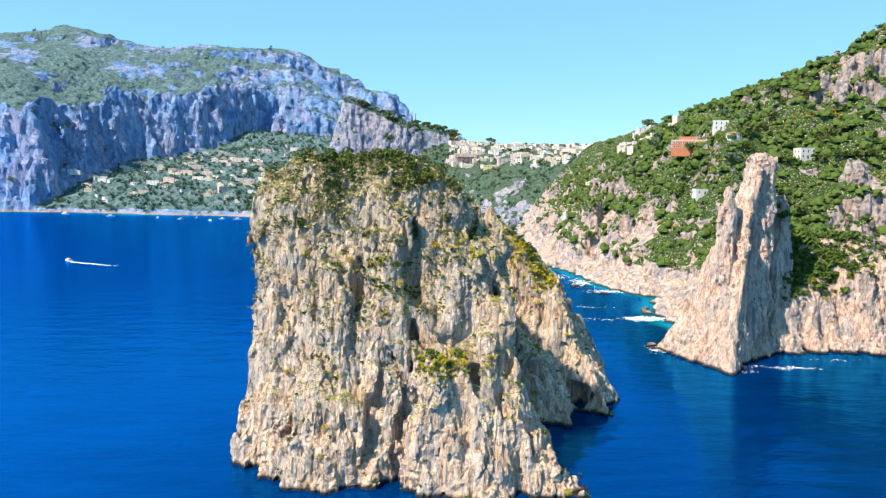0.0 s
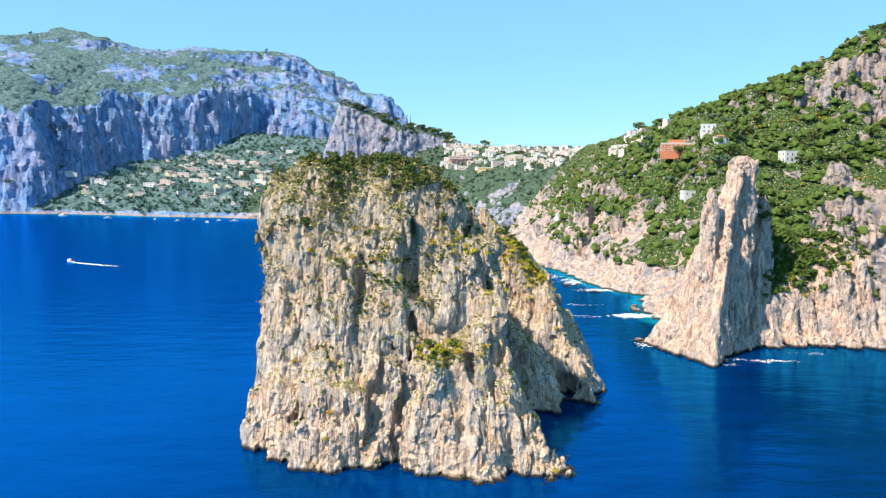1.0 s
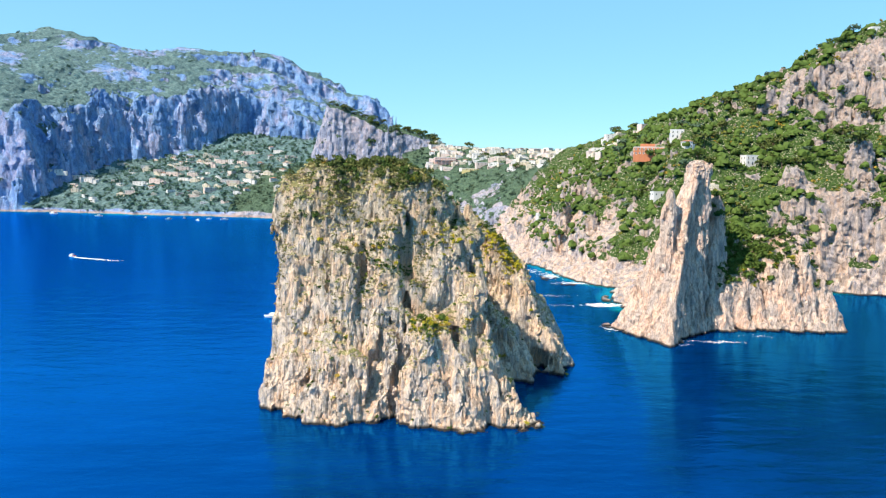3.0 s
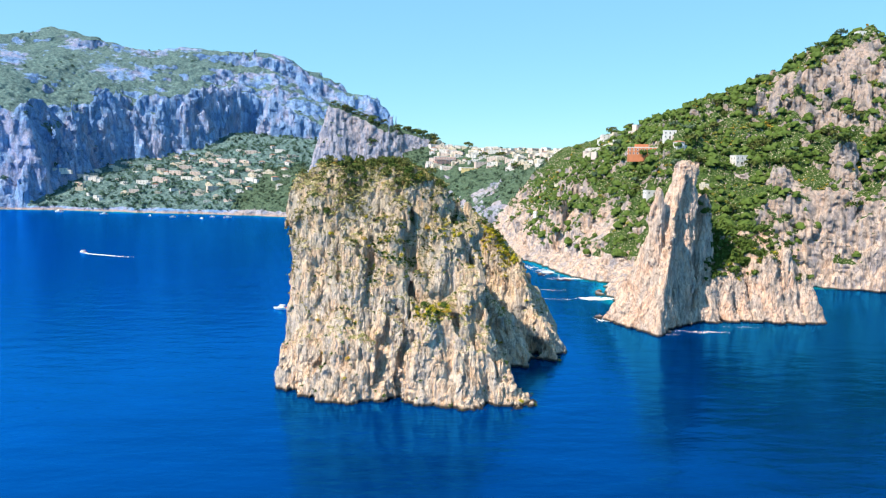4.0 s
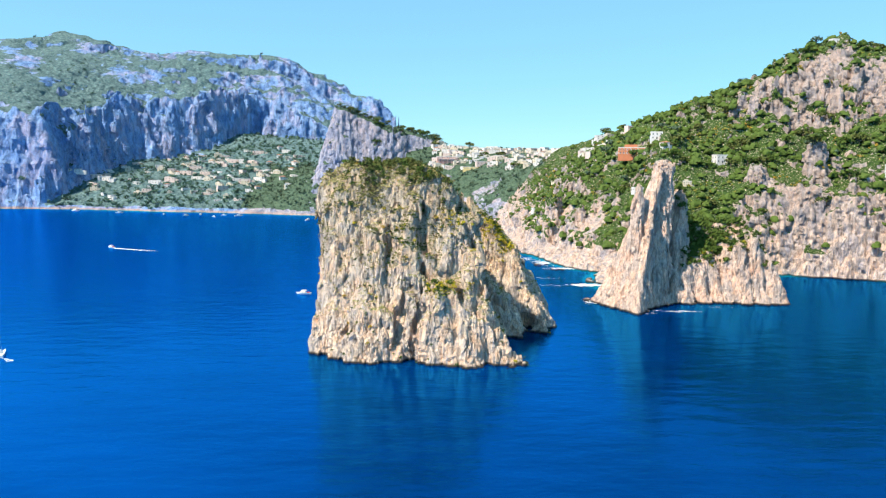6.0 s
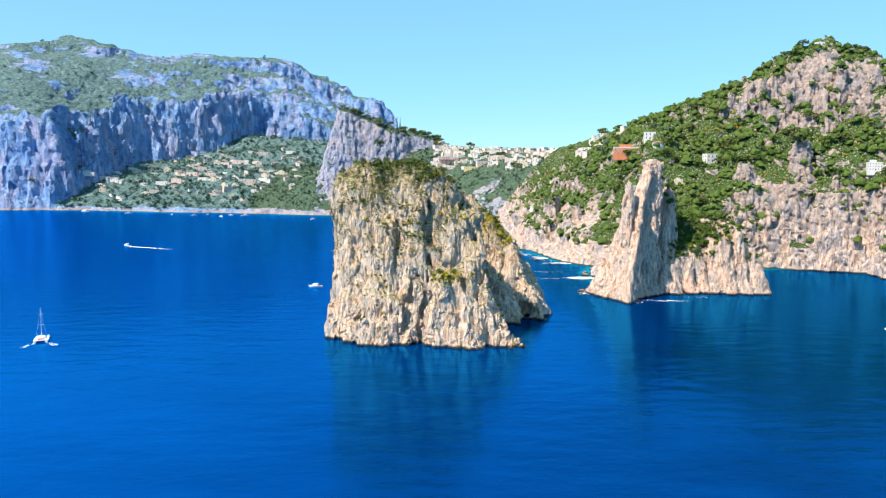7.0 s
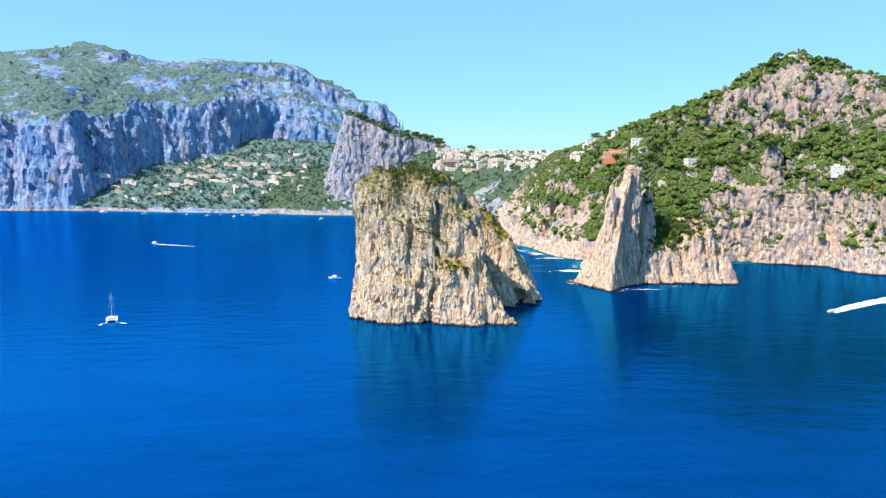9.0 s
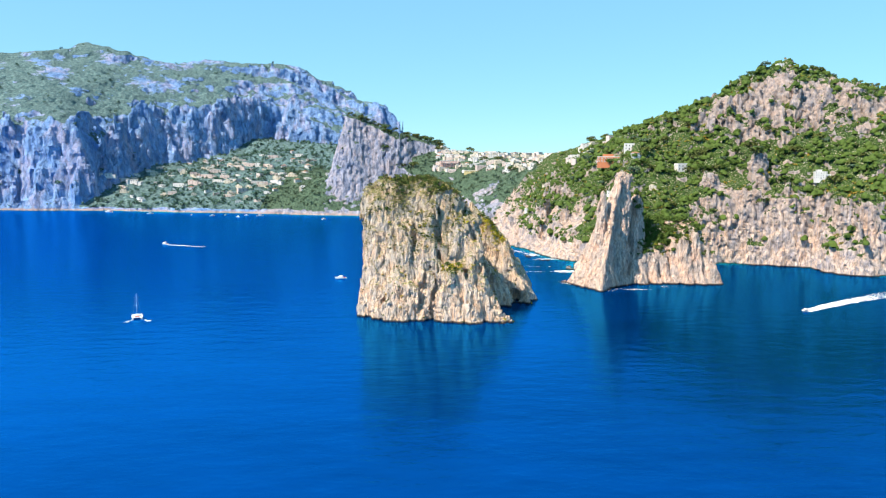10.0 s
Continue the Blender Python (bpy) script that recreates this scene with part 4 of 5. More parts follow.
# ---- trees ----
def part(name, me, mat, parent, label=""):
    """One mesh (or bmesh) as a part of a thing."""
    if isinstance(me, bmesh.types.BMesh):
        b, me = me, bpy.data.meshes.new(name)
        b.to_mesh(me)
        b.free()
        me.materials.append(mat)
    ob = new(name, me)
    ob.parent = parent
    return tagged(ob, label) if label else ob


def tube(b, points, radii, sides=6):
    """A tapering limb along points."""
    rings = []
    for k, (p, r) in enumerate(zip(points, radii)):
        q = Vector(points[min(k + 1, len(points) - 1)]) - Vector(points[max(k - 1, 0)])
        m = q.to_track_quat("Z", "Y").to_matrix()
        rings.append([b.verts.new(Vector(p) + m @ Vector((r * math.cos(6.2832 * n / sides), r * math.sin(6.2832 * n / sides), 0))) for n in range(sides)])
    for lo, hi in zip(rings, rings[1:]):
        for n in range(sides):
            b.faces.new((lo[n], lo[(n + 1) % sides], hi[(n + 1) % sides], hi[n]))
    b.faces.new(rings[-1])


def pine_meshes(rng, mat):
    """An umbrella pine one unit wide: bare leaning trunk with limbs, flat uneven crown."""
    b = bmesh.new()
    lean = rng.normal(size=2) * 0.12
    tube(b, [(0, 0, -0.2), (lean[0] * 0.4, lean[1] * 0.4, 0.25), (lean[0], lean[1], 0.55)], [0.06, 0.045, 0.03])
    lobes = []
    for n in range(6):
        a, r = n * 1.05 + rng.rand(), 0.25 + 0.3 * rng.rand()
        tip = (lean[0] + r * math.cos(a), lean[1] + r * math.sin(a), 0.42 + 0.3 * rng.rand())
        tube(b, [(lean[0] * 0.8, lean[1] * 0.8, 0.3), tip], [0.025, 0.01], 4)
        lobes.append((*tip, 0.24 + 0.14 * rng.rand()))
    lobes.append((lean[0], lean[1], 0.72, 0.36))
    v, f = leaves(rng, lobes, 170, 0.125, 0.75)
    trunk = bpy.data.meshes.new("trunk")
    b.to_mesh(trunk)
    b.free()
    trunk.materials.append(bark)
    return trunk, raw_mesh("crown", v, f, mat, False)


trng = np.random.RandomState(90)
PINES = [pine_meshes(trng, m) for m in (dark_leaf, green_leaf, dark_leaf, far_leaf, green_leaf)]


def pines(surface, weight, count, low, high, label, group, seed):
    rng = np.random.RandomState(seed)
    for p in spots_on(surface, count, weight, seed, 0.6):
        tree = tagged(new("pine_tree"), label, "tree", group)
        s = low + (high - low) * rng.rand() ** 1.4
        tree.matrix_world = pose(*p, 0, 0, rng.rand() * 360) @ Matrix.Diagonal((s, s, s * (0.75 + 0.35 * rng.rand()), 1))
        trunk, crown = PINES[rng.randint(len(PINES))]
        part("trunk", trunk, None, tree)
        part("crown", crown, None, tree)


def near_crest(x, y, z, n):
    return smooth(0.3, 0.6, n[:, 2]) * np.exp(-(to_line(x, y, CAPE_CREST) / 14) ** 2) * (x < 760) * (y < 1000)


pines("ground_cape", near_crest, 90, 5, 11, "dark umbrella pine on the headland's ridge", "ridge pines", 101)
pines("ground_cape", lambda x, y, z, n: on_cape(x, y, z, n) * smooth(50, 80, z) * (z < 180) * (y < 760), 140, 7, 13, "green tree among the headland's scrub", "headland trees", 102)
pines("ground_saddle", lambda x, y, z, n: smooth(0.5, 0.7, n[:, 2]) * smooth(80, 105, z) * (1 + 4 * (z > 150)) * (1 - 0.9 * on_saddle(x, y, z, n)) * (y < 1560) * (x < 330), 65, 9, 16,
      "dark green pine beside the hill town", "town pines", 103)


# ---- houses ----
def plaster(name, colour):
    m, nodes, links, shader = material(name, 0.85)
    colour = tuple(0.84 * c for c in colour)
    wear = ramp(nodes, links, grain(nodes, links, 0.6, 6, 0.6, (1, 1, 0.4)), [(0.3, tuple(c * 0.86 for c in colour)), (0.6, colour)])
    links.new(wear, shader.inputs["Base Color"])
    bump(nodes, links, shader, [(grain(nodes, links, 5.0, 5, 0.6), 0.3, 0.03)])
    return m


white_plaster, cream_plaster = plaster("white plaster", (0.70, 0.66, 0.64)), plaster("cream plaster", (0.64, 0.55, 0.43))
rose_plaster = plaster("rose plaster", (0.66, 0.52, 0.47))
pink_plaster, orange_plaster = plaster("pink plaster", (0.60, 0.37, 0.32)), plaster("orange plaster", (0.58, 0.21, 0.105))
yellow_plaster, roof_white = plaster("yellow plaster", (0.64, 0.50, 0.23)), plaster("whitewashed roof", (0.62, 0.60, 0.58))
tile_red = plaster("clay tiles", (0.42, 0.20, 0.13))
shutter_dark, sn, sl, ss = material("window glass and shutters", 0.35)
ss.inputs["Base Color"].default_value = (0.06, 0.07, 0.075, 1)
frame_white, fn_, fl_, fs_ = material("painted window frame", 0.6)
fs_.inputs["Base Color"].default_value = (0.7, 0.68, 0.65, 1)


def box(b, x0, x1, y0, y1, z0, z1, bevel=0.0):
    made = bmesh.ops.create_cube(b, size=1.0, matrix=Matrix.Translation(((x0 + x1) / 2, (y0 + y1) / 2, (z0 + z1) / 2)) @ Matrix.Diagonal((x1 - x0, y1 - y0, z1 - z0, 1)))
    if bevel:
        edges = list({e for v in made["verts"] for e in v.link_edges})
        bmesh.ops.bevel(b, geom=edges, offset=bevel, segments=1, affect="EDGES")


def solid(name, boxes, mat, bevel=0.0):
    b = bmesh.new()
    for c in boxes:
        box(b, *c, bevel)
    me = bpy.data.meshes.new(name)
    b.to_mesh(me)
    b.free()
    me.materials.append(mat)
    return me


PANE = solid("window", [(-0.55, 0.55, -0.03, 0.05, -0.8, 0.8)], shutter_dark)
RIM = solid("window_frame", [(-0.72, -0.55, -0.1, 0.06, -0.95, 0.95), (0.55, 0.72, -0.1, 0.06, -0.95, 0.95), (-0.55, 0.55, -0.1, 0.06, 0.8, 0.95),
                             (-0.55, 0.55, -0.1, 0.06, -0.95, -0.8)], frame_white)
DOOR = solid("door", [(-0.6, 0.6, -0.06, 0.06, 0, 2.2)], shutter_dark, 0.02)


def house(w, d, storeys, mat, roof, label, loggia=False, tower=False, far=False):
    """A house that looks along -y: walls with a wing, roof, windows in frames, door."""
    root = tagged(new("house"), label, "house", "houses of the island town")
    h = storeys * 3.3
    blocks = [(-w / 2, w / 2, -d / 2, d / 2, -6, h), (w / 2 - 0.3, w / 2 + w * 0.35, -d / 2 + 1.2, d / 2 - 0.5, -6, h - 3.0 if storeys > 1 else h - 0.7)]
    if tower:
        blocks.append((-w * 0.3, w * 0.1, -d * 0.2, d * 0.35, h - 0.2, h + 3.4))
    part("wall", solid("wall", blocks, mat, 0.08), None, root)
    if roof == "flat":
        e = 0.35
        part("roof", solid("roof", [(-w / 2 + e, w / 2 - e, -d / 2 + e, d / 2 - e, h, h + 0.15), (-w / 2 - 0.05, w / 2 + 0.05, -d / 2 - 0.05, -d / 2 + e, h + 0.003, h + 0.8),
                                    (-w / 2 - 0.05, w / 2 + 0.05, d / 2 - e, d / 2 + 0.05, h + 0.003, h + 0.8), (-w / 2 - 0.05, -w / 2 + e, -d / 2 + e, d / 2 - e, h + 0.003, h + 0.8),
                                    (w / 2 - e, w / 2 + 0.05, -d / 2 + e, d / 2 - e, h + 0.003, h + 0.8)], roof_white), None, root)
    else:
        b = bmesh.new()
        e = 0.5
        low = [b.verts.new(c) for c in ((-w / 2 - e, -d / 2 - e, h), (w / 2 + e, -d / 2 - e, h), (w / 2 + e, d / 2 + e, h), (-w / 2 - e, d / 2 + e, h))]
        eave = [b.verts.new((v.co.x, v.co.y, h + 0.2)) for v in low]
        top = [b.verts.new((-w / 2 + d / 2, 0, h + d * 0.24)), b.verts.new((w / 2 - d / 2 + 0.1, 0, h + d * 0.24))]
        b.faces.new(low[::-1])
        for n in range(4):
            b.faces.new((low[n], low[(n + 1) % 4], eave[(n + 1) % 4], eave[n]))
        for ring in ((eave[0], eave[1], top[1], top[0]), (eave[1], eave[2], top[1]), (eave[2], eave[3], top[0], top[1]), (eave[3], eave[0], top[0])):
            b.faces.new(ring)
        part("roof", b, tile_red, root, "red clay tile roof")
    count = max(2, int(w / (5.5 if far else 3.2)))
    for s in range(storeys):
        for n in range(count):
            x = -w / 2 + w * (n + 0.5) / count
            if s == 0 and n == count // 2:
                part("door", DOOR, None, root).matrix_local = pose(x, -d / 2 - 0.02, 0)
                continue
            pane = part("window", PANE, None, root)
            pane.matrix_local = pose(x, -d / 2 - 0.02, s * 3.3 + 1.75)
            if not far:
                part("window_frame", RIM, None, pane)
        for n in range(0 if far else 2):
            pane = part("window", PANE, None, root)
            pane.matrix_local = pose(-w / 2 - 0.02, -d / 4 + n * d / 2, s * 3.3 + 1.75, 0, 0, -90)
            part("window_frame", RIM, None, pane)
    if loggia:
        for n in range(5):
            x = -w / 2 + w * (n + 0.5) / 5
            part("arcade_pillar", solid("arcade_pillar", [(x - 0.3, x + 0.3, -d / 2 - 2.6, -d / 2 - 2.0, -4, 3.0)], mat, 0.05), None, root)
        part("terrace", solid("terrace", [(-w / 2, w / 2, -d / 2 - 2.8, -d / 2 - 0.05, 3.0, 3.35)], roof_white, 0.05), None, root)
    return root


def ground(surface, x, y):
    co, nn = SURFACE[surface]
    near = (np.abs(co[:, 0] - x) < 6) & (np.abs(co[:, 1] - y) < 6)
    return float(np.median(co[near, 2])) if near.any() else 0.0


MODELS = [house(11, 8, 2, white_plaster, "flat", "whitewashed flat-roofed house on a green slope"),
          house(9, 7, 1, white_plaster, "flat", "small whitewashed house among trees"),
          house(14, 9, 2, cream_plaster, "flat", "cream plastered house with flat roof", False, True),
          house(10, 8, 2, white_plaster, "tile", "white house with red tiled roof"),
          house(16, 10, 3, white_plaster, "flat", "large white three-storey house in the town", False, True),
          house(18, 10, 3, pink_plaster, "flat", "pale pink three-storey town house")]
FAR_MODELS = [house(11, 8, 2, white_plaster, "flat", "whitewashed flat-roofed house on a green slope", far=True),
              house(9, 7, 1, white_plaster, "flat", "small whitewashed house among trees", far=True),
              house(14, 9, 2, cream_plaster, "flat", "cream plastered house with flat roof", False, True, True),
              house(10, 8, 2, white_plaster, "tile", "white house with red tiled roof", far=True),
              house(18, 11, 2, white_plaster, "flat", "large white two-storey house in the town", False, False, True),
              house(20, 10, 2, rose_plaster, "flat", "pale pink two-storey town house", far=True),
              house(22, 9, 2, white_plaster, "flat", "long low white building in the town", far=True)]
SPECIAL = [("ground_cape", 315, 589, 8, 0, 1.25), ("ground_cape", 448, 505, -15, 4, 0.8), ("ground_cape", 473, 658, 0, 1, 1.0), ("ground_cape", 264, 645, -10, 0, 1.2),
           ("ground_cape", 263, 614, 10, 3, 0.9), ("ground_cape", 227, 590, 5, 1, 1.2), ("ground_cape", 272, 568, -12, 2, 0.6), ("ground_cape", 160, 835, 15, 1, 1.2)]
for surface, x, y, turn, kind, s in SPECIAL:
    copy_thing(MODELS[kind], pose(x, y, ground(surface, x, y), 0, 0, turn)).scale = (s, s, s)
hotel = tagged(house(30, 12, 2, orange_plaster, "flat", "long orange-red hotel with flat roof above the trees", False, True), "", "hotel")
hotel.matrix_world = pose(246, 668, ground("ground_cape", 246, 668) + 4, 0, 0, -14) @ Matrix.Scale(1.2, 4)
villa = tagged(house(30, 10, 2, pink_plaster, "flat", "long pink villa with rows of windows below the town", True), "", "villa")
villa.matrix_world = pose(54, 1368, ground("ground_saddle", 54, 1368), 0, 0, 4) @ Matrix.Scale(1.5, 4)
inn = tagged(house(26, 8, 1, yellow_plaster, "flat", "long low yellow building on a terrace below the town"), "", "house")
inn.matrix_world = pose(101, 1306, ground("ground_saddle", 101, 1306), 0, 0, -6) @ Matrix.Scale(1.2, 4)


def town(surface, weight, count, kinds, low, high, seed):
    rng = np.random.RandomState(seed)
    for x, y, z in spots_on(surface, count, weight, seed, 0.0):
        s = low + (high - low) * rng.rand()
        h = copy_thing(FAR_MODELS[kinds[rng.randint(len(kinds))]], pose(x, y, z - 0.3, 0, 0, rng.normal() * 25))
        h.scale = (s * 1.15, s, s * 0.9)


def far_village(name, surface, weight, count, kinds, low, high, seed, label):
    """Houses too far off to be told apart, with their walls, roofs and windows, in one mesh."""
    rng = np.random.RandomState(seed)
    verts, faces, paint, mats = [], [], [], []
    for x, y, z in spots_on(surface, count, weight, seed, 0.0):
        s = low + (high - low) * rng.rand()
        m = pose(x, y, z - 0.3, 0, 0, rng.normal() * 25) @ Matrix.Diagonal((s * 1.15, s, s * 0.9, 1))
        for ob in FAR_MODELS[kinds[rng.randint(len(kinds))]].children_recursive:
            if ob.data.materials[0] not in mats:
                mats.append(ob.data.materials[0])
            base = len(verts)
            verts += [m @ ob.matrix_basis @ v.co for v in ob.data.vertices]
            faces += [[base + n for n in p.vertices] for p in ob.data.polygons]
            paint += [mats.index(ob.data.materials[0])] * len(ob.data.polygons)
    me = bpy.data.meshes.new(name)
    me.from_pydata(verts, [], faces)
    for mat in mats:
        me.materials.append(mat)
    me.polygons.foreach_set("material_index", paint)
    return tagged(new(name, me), label, "houses", kind="stuff")


town("ground_saddle", on_saddle, 230, [0, 2, 2, 4, 5, 5, 3, 6, 2], 0.6, 1.05, 501)
town("ground_saddle", lambda x, y, z, n: smooth(0.5, 0.8, n[:, 2]) * (x < -260) * (z > 32) * (z < 150), 14, [0, 1, 2, 3], 1.0, 1.5, 502)
far_village("town_houses", "ground_saddle", lambda x, y, z, n: on_saddle(x, y, z, n) * (y > 1150), 150, [0, 2, 4, 5, 3, 6], 0.6, 1.0, 506, "pale houses crowded along the saddle")
far_village("hillside_houses", "ground_mountain", lambda x, y, z, n: smooth(0.5, 0.8, n[:, 2]) * (x < -330) * (x > -900) * (y < 1900) * (z > 22) * (z < 170)
     * np.exp(-((x + 560) / 290) ** 2 - ((z - 85) / 70) ** 2), 115, [0, 1, 2, 5, 3, 5, 2, 6], 0.7, 1.4, 503, "white and pink villas scattered over the wooded slope")
town("ground_cape", lambda x, y, z, n: smooth(0.5, 0.7, n[:, 2]) * blob(x, y, z, 255, 880, 145, 45, 40), 24, [0, 2, 4, 3, 5], 0.7, 1.0, 504)
for m in MODELS + FAR_MODELS:
    for o in (*m.children_recursive, m):
        bpy.data.objects.remove(o)

# ---- boats ----
gel, gn, gl, gs = material("white boat hull", 0.3)
gs.inputs["Base Color"].default_value = (0.72, 0.72, 0.70, 1)
dark_trim, dn, dl, ds = material("dark tinted boat window", 0.2)
ds.inputs["Base Color"].default_value = (0.03, 0.035, 0.04, 1)
red_trim, rn, rl, rs = material("red boat cushions", 0.7)
rs.inputs["Base Color"].default_value = (0.42, 0.06, 0.04, 1)
alloy, an, al, as_ = material("aluminium mast", 0.4)
as_.inputs["Base Color"].default_value, as_.inputs["Metallic"].default_value = (0.75, 0.76, 0.78, 1), 0.6
foam_white, wn, wl, ws = material("sea foam", 0.9)
wl.new(ramp(wn, wl, grain(wn, wl, 0.5, 5, 0.6), [(0.3, (0.46, 0.56, 0.62)), (0.6, (0.72, 0.74, 0.74))]), ws.inputs["Base Color"])


def hull(length, beam, height):
    """A pointed hull along +x, sheer rising to the bow."""
    b = bmesh.new()
    rings = []
    for k in range(9):
        t = k / 8
        half = beam / 2 * (0.82 + 0.18 * math.sin(t * 3)) * (1 - max(0, t - 0.45) ** 2 / 0.3025) + 0.02
        up = height * (0.85 + 0.3 * t * t)
        x = -length / 2 + length * t
        rings.append([b.verts.new((x - 0.1 * length * (1 - f) * t, s * half * (0.55 + 0.45 * f), -0.35 + (up + 0.35) * f)) for s, f in ((-1, 1), (-1, 0.4), (-1, 0), (1, 0), (1, 0.4), (1, 1))])
    for lo, hi in zip(rings, rings[1:]):
        for n in range(6):
            b.faces.new((lo[n], lo[(n + 1) % 6], hi[(n + 1) % 6], hi[n]))
    b.faces.new(rings[0][::-1])
    b.faces.new(rings[-1])
    bmesh.ops.recalc_face_normals(b, faces=b.faces)
    return b


def motorboat(at, turn, length, label, name="motorboat"):
    boat = tagged(new(name), label, "boat")
    boat.matrix_world = pose(*at, 0, 0, turn)
    k = length / 10
    part("hull", hull(length, 3.2 * k, 1.2 * k), gel, boat)
    part("cabin", solid("cabin", [(-1.6 * k, 1.8 * k, -1.0 * k, 1.0 * k, 1.1 * k, 2.1 * k)], gel, 0.25 * k), None, boat)
    part("windscreen", solid("windscreen", [(0.6 * k, 1.9 * k, -0.9 * k, 0.9 * k, 1.5 * k, 1.95 * k)], dark_trim, 0.1 * k), None, boat)
    part("hardtop", solid("hardtop", [(-2.2 * k, 1.2 * k, -1.1 * k, 1.1 * k, 2.5 * k, 2.65 * k)], gel, 0.05 * k), None, boat)
    for sx in (-2.0, 1.0):
        for sy in (-0.95, 0.95):
            part("hardtop_post", solid("hardtop_post", [(sx * k - 0.06, sx * k + 0.06, sy * k - 0.06, sy * k + 0.06, 1.0 * k, 2.5 * k)], alloy), None, boat)
    part("bench", solid("bench", [(-4.2 * k, -2.6 * k, -1.1 * k, 1.1 * k, 1.0 * k, 1.4 * k)], red_trim, 0.1 * k), None, boat)
    return boat


motorboat((-98.8, 389.5, 0), 172, 12, "white motorboat lying still on the blue sea")
motorboat((-384, 703, 0), 146, 13, "white motorboat trailing a foaming wake")
motorboat((277, 228, 0), -145, 9, "small white speedboat running with a broad wake", "speedboat")
for n, (x, y, s) in enumerate(((-794, 1451, 22), (-670, 1392, 16), (-500, 1319, 15), (-479, 1350, 13), (-432, 1290, 15), (-427, 1345, 12), (-391, 1327, 17), (-228, 1223, 14), (-560, 1360, 12))):
    tagged(motorboat((x, y, 0), 160 + 37 * n, s, "small white boat moored off the beach"), "", "", "boats moored in the bay")


def catamaran(at, turn):
    boat = tagged(new("sailing_catamaran"), "white sailing catamaran under bare mast on the open sea", "boat")
    boat.matrix_world = pose(*at, 0, 0, turn)
    for s in (-1, 1):
        part("hull", hull(13, 1.6, 1.6), gel, boat).matrix_local = pose(0, s * 2.8, 0)
    part("bridge_deck", solid("bridge_deck", [(-5.2, 2.6, -2.6, 2.6, 0.9, 1.5)], gel, 0.15), None, boat)
    part("saloon", solid("saloon", [(-2.2, 1.8, -2.1, 2.1, 1.4, 2.7)], gel, 0.4), None, boat)
    part("saloon_window", solid("saloon_window", [(0.9, 1.9, -1.8, 1.8, 1.9, 2.4)], dark_trim, 0.1), None, boat)
    part("cockpit_cushion", solid("cockpit_cushion", [(-4.6, -2.8, -1.5, 1.5, 1.45, 1.8)], red_trim, 0.1), None, boat)
    b = bmesh.new()
    tube(b, [(0.6, 0, 2.6), (0.5, 0, 18.5)], [0.13, 0.08], 8)
    part("mast", b, alloy, boat)
    b = bmesh.new()
    tube(b, [(0.5, 0, 4.0), (-5.0, 0, 3.8)], [0.10, 0.08], 6)
    part("boom", b, alloy, boat)
    for z in (9.0, 15.0):
        b = bmesh.new()
        tube(b, [(0.5, -1.7, z), (0.6, 0, z - 0.1), (0.5, 1.7, z)], [0.05, 0.06, 0.05], 5)
        part("spreader", b, alloy, boat)
    for y in (-2.8, 2.8):
        b = bmesh.new()
        tube(b, [(-1.5, y, 1.4), (0.5, 0, 17.5)], [0.03, 0.03], 4)
        part("shroud", b, alloy, boat)


catamaran((-223.5, 208, 0), 112)


# ---- foam ----
def foam(name, spots, size, label, seed, stretch=1.0, turn=0.0):
    """Ragged low patches of froth on the water."""
    rng = np.random.RandomState(seed)
    n, k = len(spots), 9
    a = np.arange(k) * 6.2832 / k
    r = size[:, None] * (0.45 + 0.75 * rng.rand(n, k))
    x, y = r * np.cos(a) * stretch, r * np.sin(a)
    c, s = math.cos(radians(turn)), math.sin(radians(turn))
    rim = np.stack([spots[:, :1] + x * c - y * s, spots[:, 1:2] + x * s + y * c, np.full((n, k), 0.012)], -1)
    mid = np.stack([spots[:, 0], spots[:, 1], 0.05 + 0.12 * size], -1)[:, None, :]
    v = np.concatenate([rim, mid], 1).reshape(-1, 3)
    ring = np.stack([np.arange(k), (np.arange(k) + 1) % k, np.full(k, k)], 1)
    f = (ring[None] + (np.arange(n) * (k + 1))[:, None, None]).reshape(-1, 3)
    return tagged(new(name, raw_mesh(name, v, f, foam_white)), label, "foam", kind="stuff")


def trail(start, end, width0, width1, count, bend, seed, fade=1.0):
    """Places along a wake that spreads from the stern."""
    rng = np.random.RandomState(seed)
    t = rng.rand(count) ** fade
    a, b = np.array(start), np.array(end)
    side = np.array([-(b - a)[1], (b - a)[0]]) / np.hypot(*(b - a))
    w = width0 + (width1 - width0) * t
    off = rng.uniform(-1, 1, count) * w + bend * t * t
    return a + (b - a) * t[:, None] + side * off[:, None], t


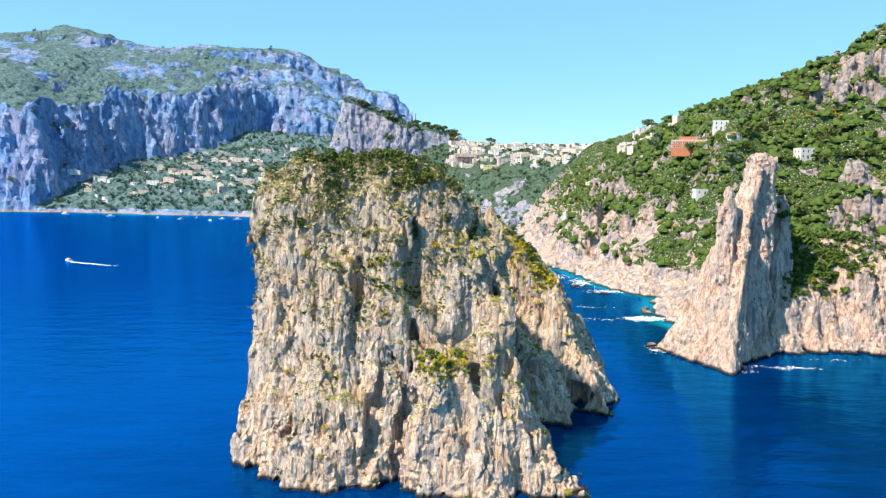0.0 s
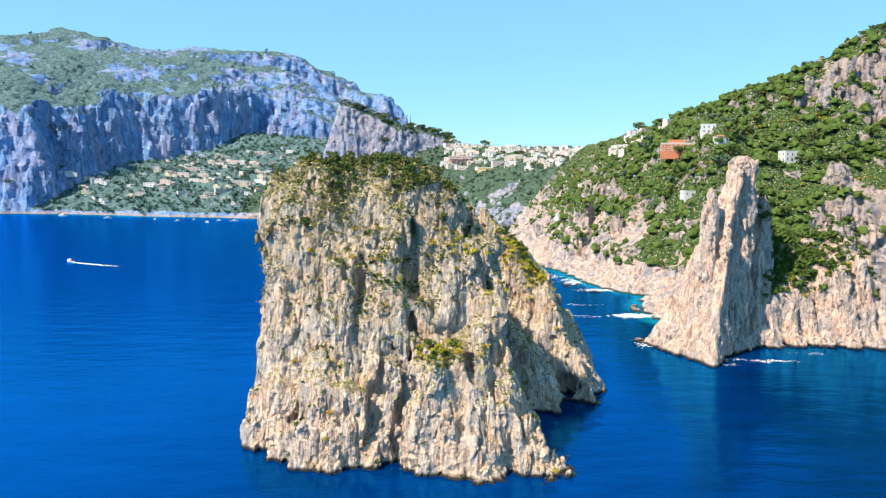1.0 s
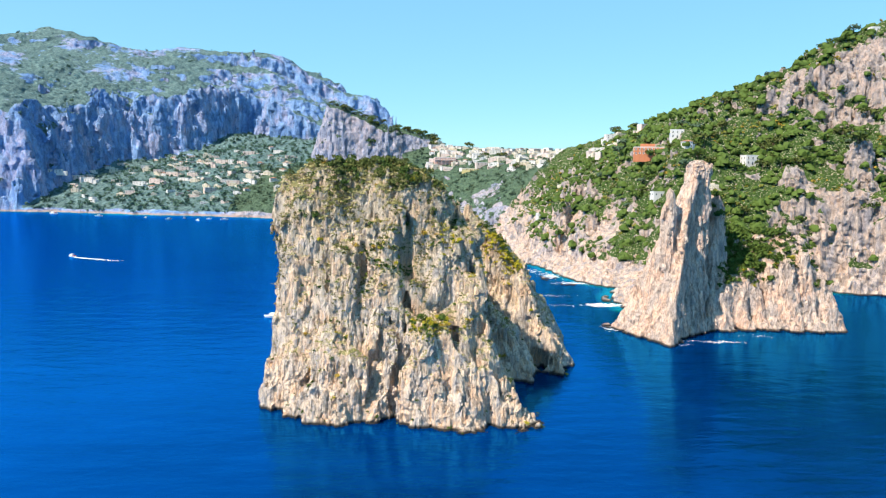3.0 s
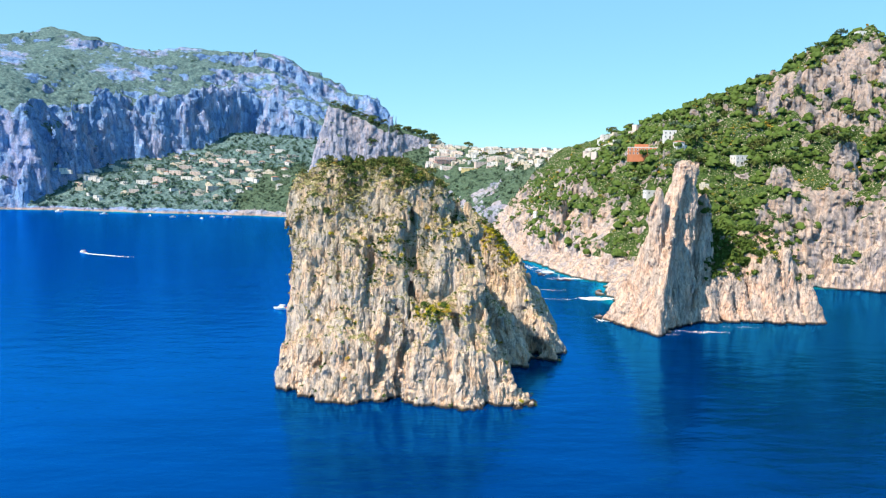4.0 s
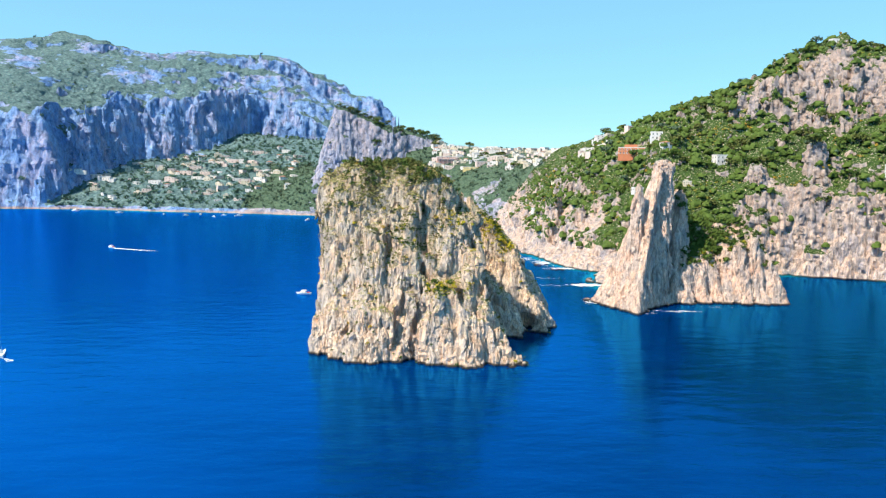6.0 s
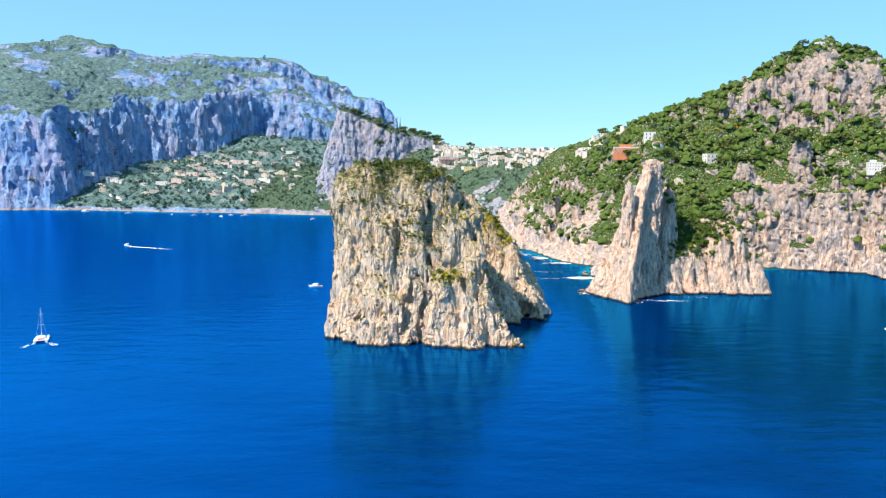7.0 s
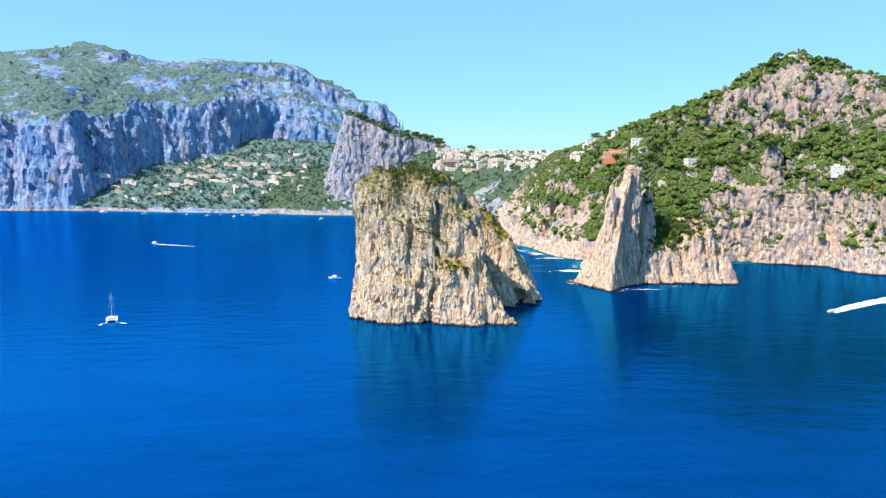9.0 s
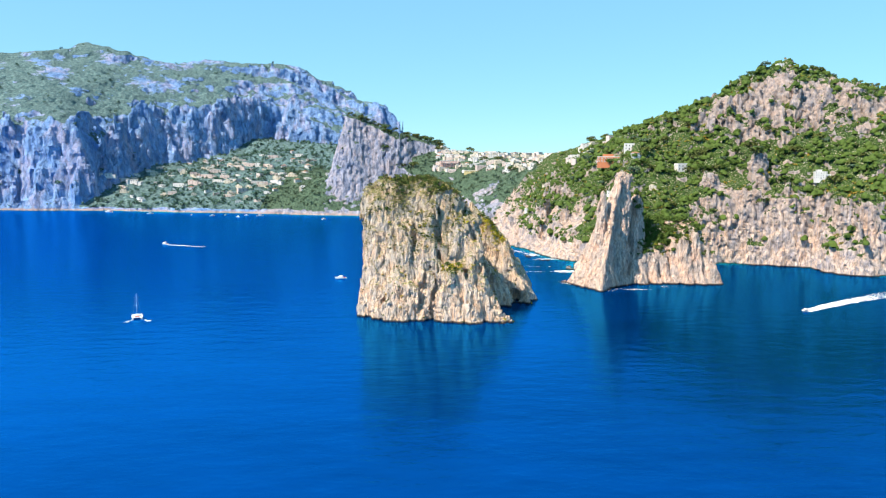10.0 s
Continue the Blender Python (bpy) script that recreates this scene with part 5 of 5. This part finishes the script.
at, t = trail((279, 230), (405, 322), 2.4, 9.0, 3200, -14, 601, 1.5)
at += np.random.RandomState(3).normal(size=at.shape) * (0.3 + 1.2 * t[:, None])
foam("speedboat_wake", at, (0.3 + 0.9 * np.random.RandomState(1).rand(len(at)) ** 2) * (1.35 - t), "broad white foaming wake behind the speedboat", 602, 1.5, 36)
at, t = trail((-378, 699), (-318, 668), 1.2, 4.5, 420, 3, 603, 1.5)
foam("motorboat_wake", at, (0.35 + 0.8 * np.random.RandomState(2).rand(len(at))) * (1.25 - t), "thin white wake trailing the motorboat", 604, 2.0, -28)
rng = np.random.RandomState(605)
wash = [trail((-223.5 + 1.9 - s * 2.6, 208 - 4.6 - s * 1.1), (-223.5 + 5.6 - s * 7.5, 208 - 13.5 - s * 3.0), 0.5, 1.6, 90, 0, 606 + s, 1.2)[0] for s in (-1, 1)]
at = np.concatenate(wash)
foam("catamaran_wash", at, 0.12 + 0.4 * rng.rand(len(at)) ** 2, "faint wash spreading behind the catamaran's hulls", 606)
surf = [(137, 442, 6, 3, 480, 1.1), (126, 588, 4, 9, 300, 1.0), (140, 546, 9, 3, 260, 0.9), (114, 625, 3, 8, 140, 0.7), (121, 364, 2.5, 3, 120, 0.6), (176, 327.5, 6, 0.8, 130, 0.5),
        (160, 331, 4, 0.8, 60, 0.4), (103, 439, 9, 1.5, 60, 0.5), (110, 480, 8, 2, 60, 0.5), (150, 322, 5, 1, 50, 0.35), (208, 343, 7, 0.8, 50, 0.35), (98, 720, 2, 12, 90, 0.7), (345, 515, 8, 1.0, 60, 0.5)]
for n, (x, y, sx, sy, count, size) in enumerate(surf):
    at = rng.normal(size=(count, 2)) * np.array([sx, sy]) + np.array([x, y])
    at[:, 1] += rng.normal(size=count) * 1.1 + 1.6 * np.sin(at[:, 0] / 2.7 + n) * np.sin(at[:, 0] / 6.1 + 2 * n)
    foam("surf", at, size * (0.12 + 0.75 * rng.rand(count) ** 2), "white surf breaking on the rocks", 610 + n, 2.2, rng.uniform(-20, 20))


# ---- boulders along the channel ----
def boulder(rng):
    b = bmesh.new()
    bmesh.ops.create_icosphere(b, subdivisions=3, radius=1.0)
    off = rng.rand(3) * 50
    for v in b.verts:
        p = Vector(v.co) * 1.3 + Vector(off)
        v.co *= 0.85 + 0.35 * noise.noise(p) + 0.18 * noise.cell(p * 1.6)
        v.co.z *= 0.6
    me = bpy.data.meshes.new("boulder")
    b.to_mesh(me)
    b.free()
    me.materials.append(stone_coast)
    return me


brng = np.random.RandomState(77)
STONES = [boulder(brng) for n in range(5)]
REEFS = [(118, 575, 4, 14, 9), (134, 536, 8, 3, 8), (104, 630, 3, 14, 8), (146, 462, 3, 8, 9), (122, 370, 3, 6, 6), (98, 715, 3, 15, 7), (150, 324, 6, 2, 4)]
for x, y, sx, sy, count in REEFS:
    for n in range(count):
        s = 1.2 + 2.2 * brng.rand() ** 2
        rock = tagged(new("boulder", STONES[brng.randint(5)]), "dark wet limestone boulder awash at the shore", "boulder", "shore boulders")
        rock.matrix_world = pose(x + sx * brng.normal(), y + sy * brng.normal(), 0.1, 0, 0, brng.rand() * 360) @ Matrix.Diagonal((s * 1.3, s, s * 0.8, 1))
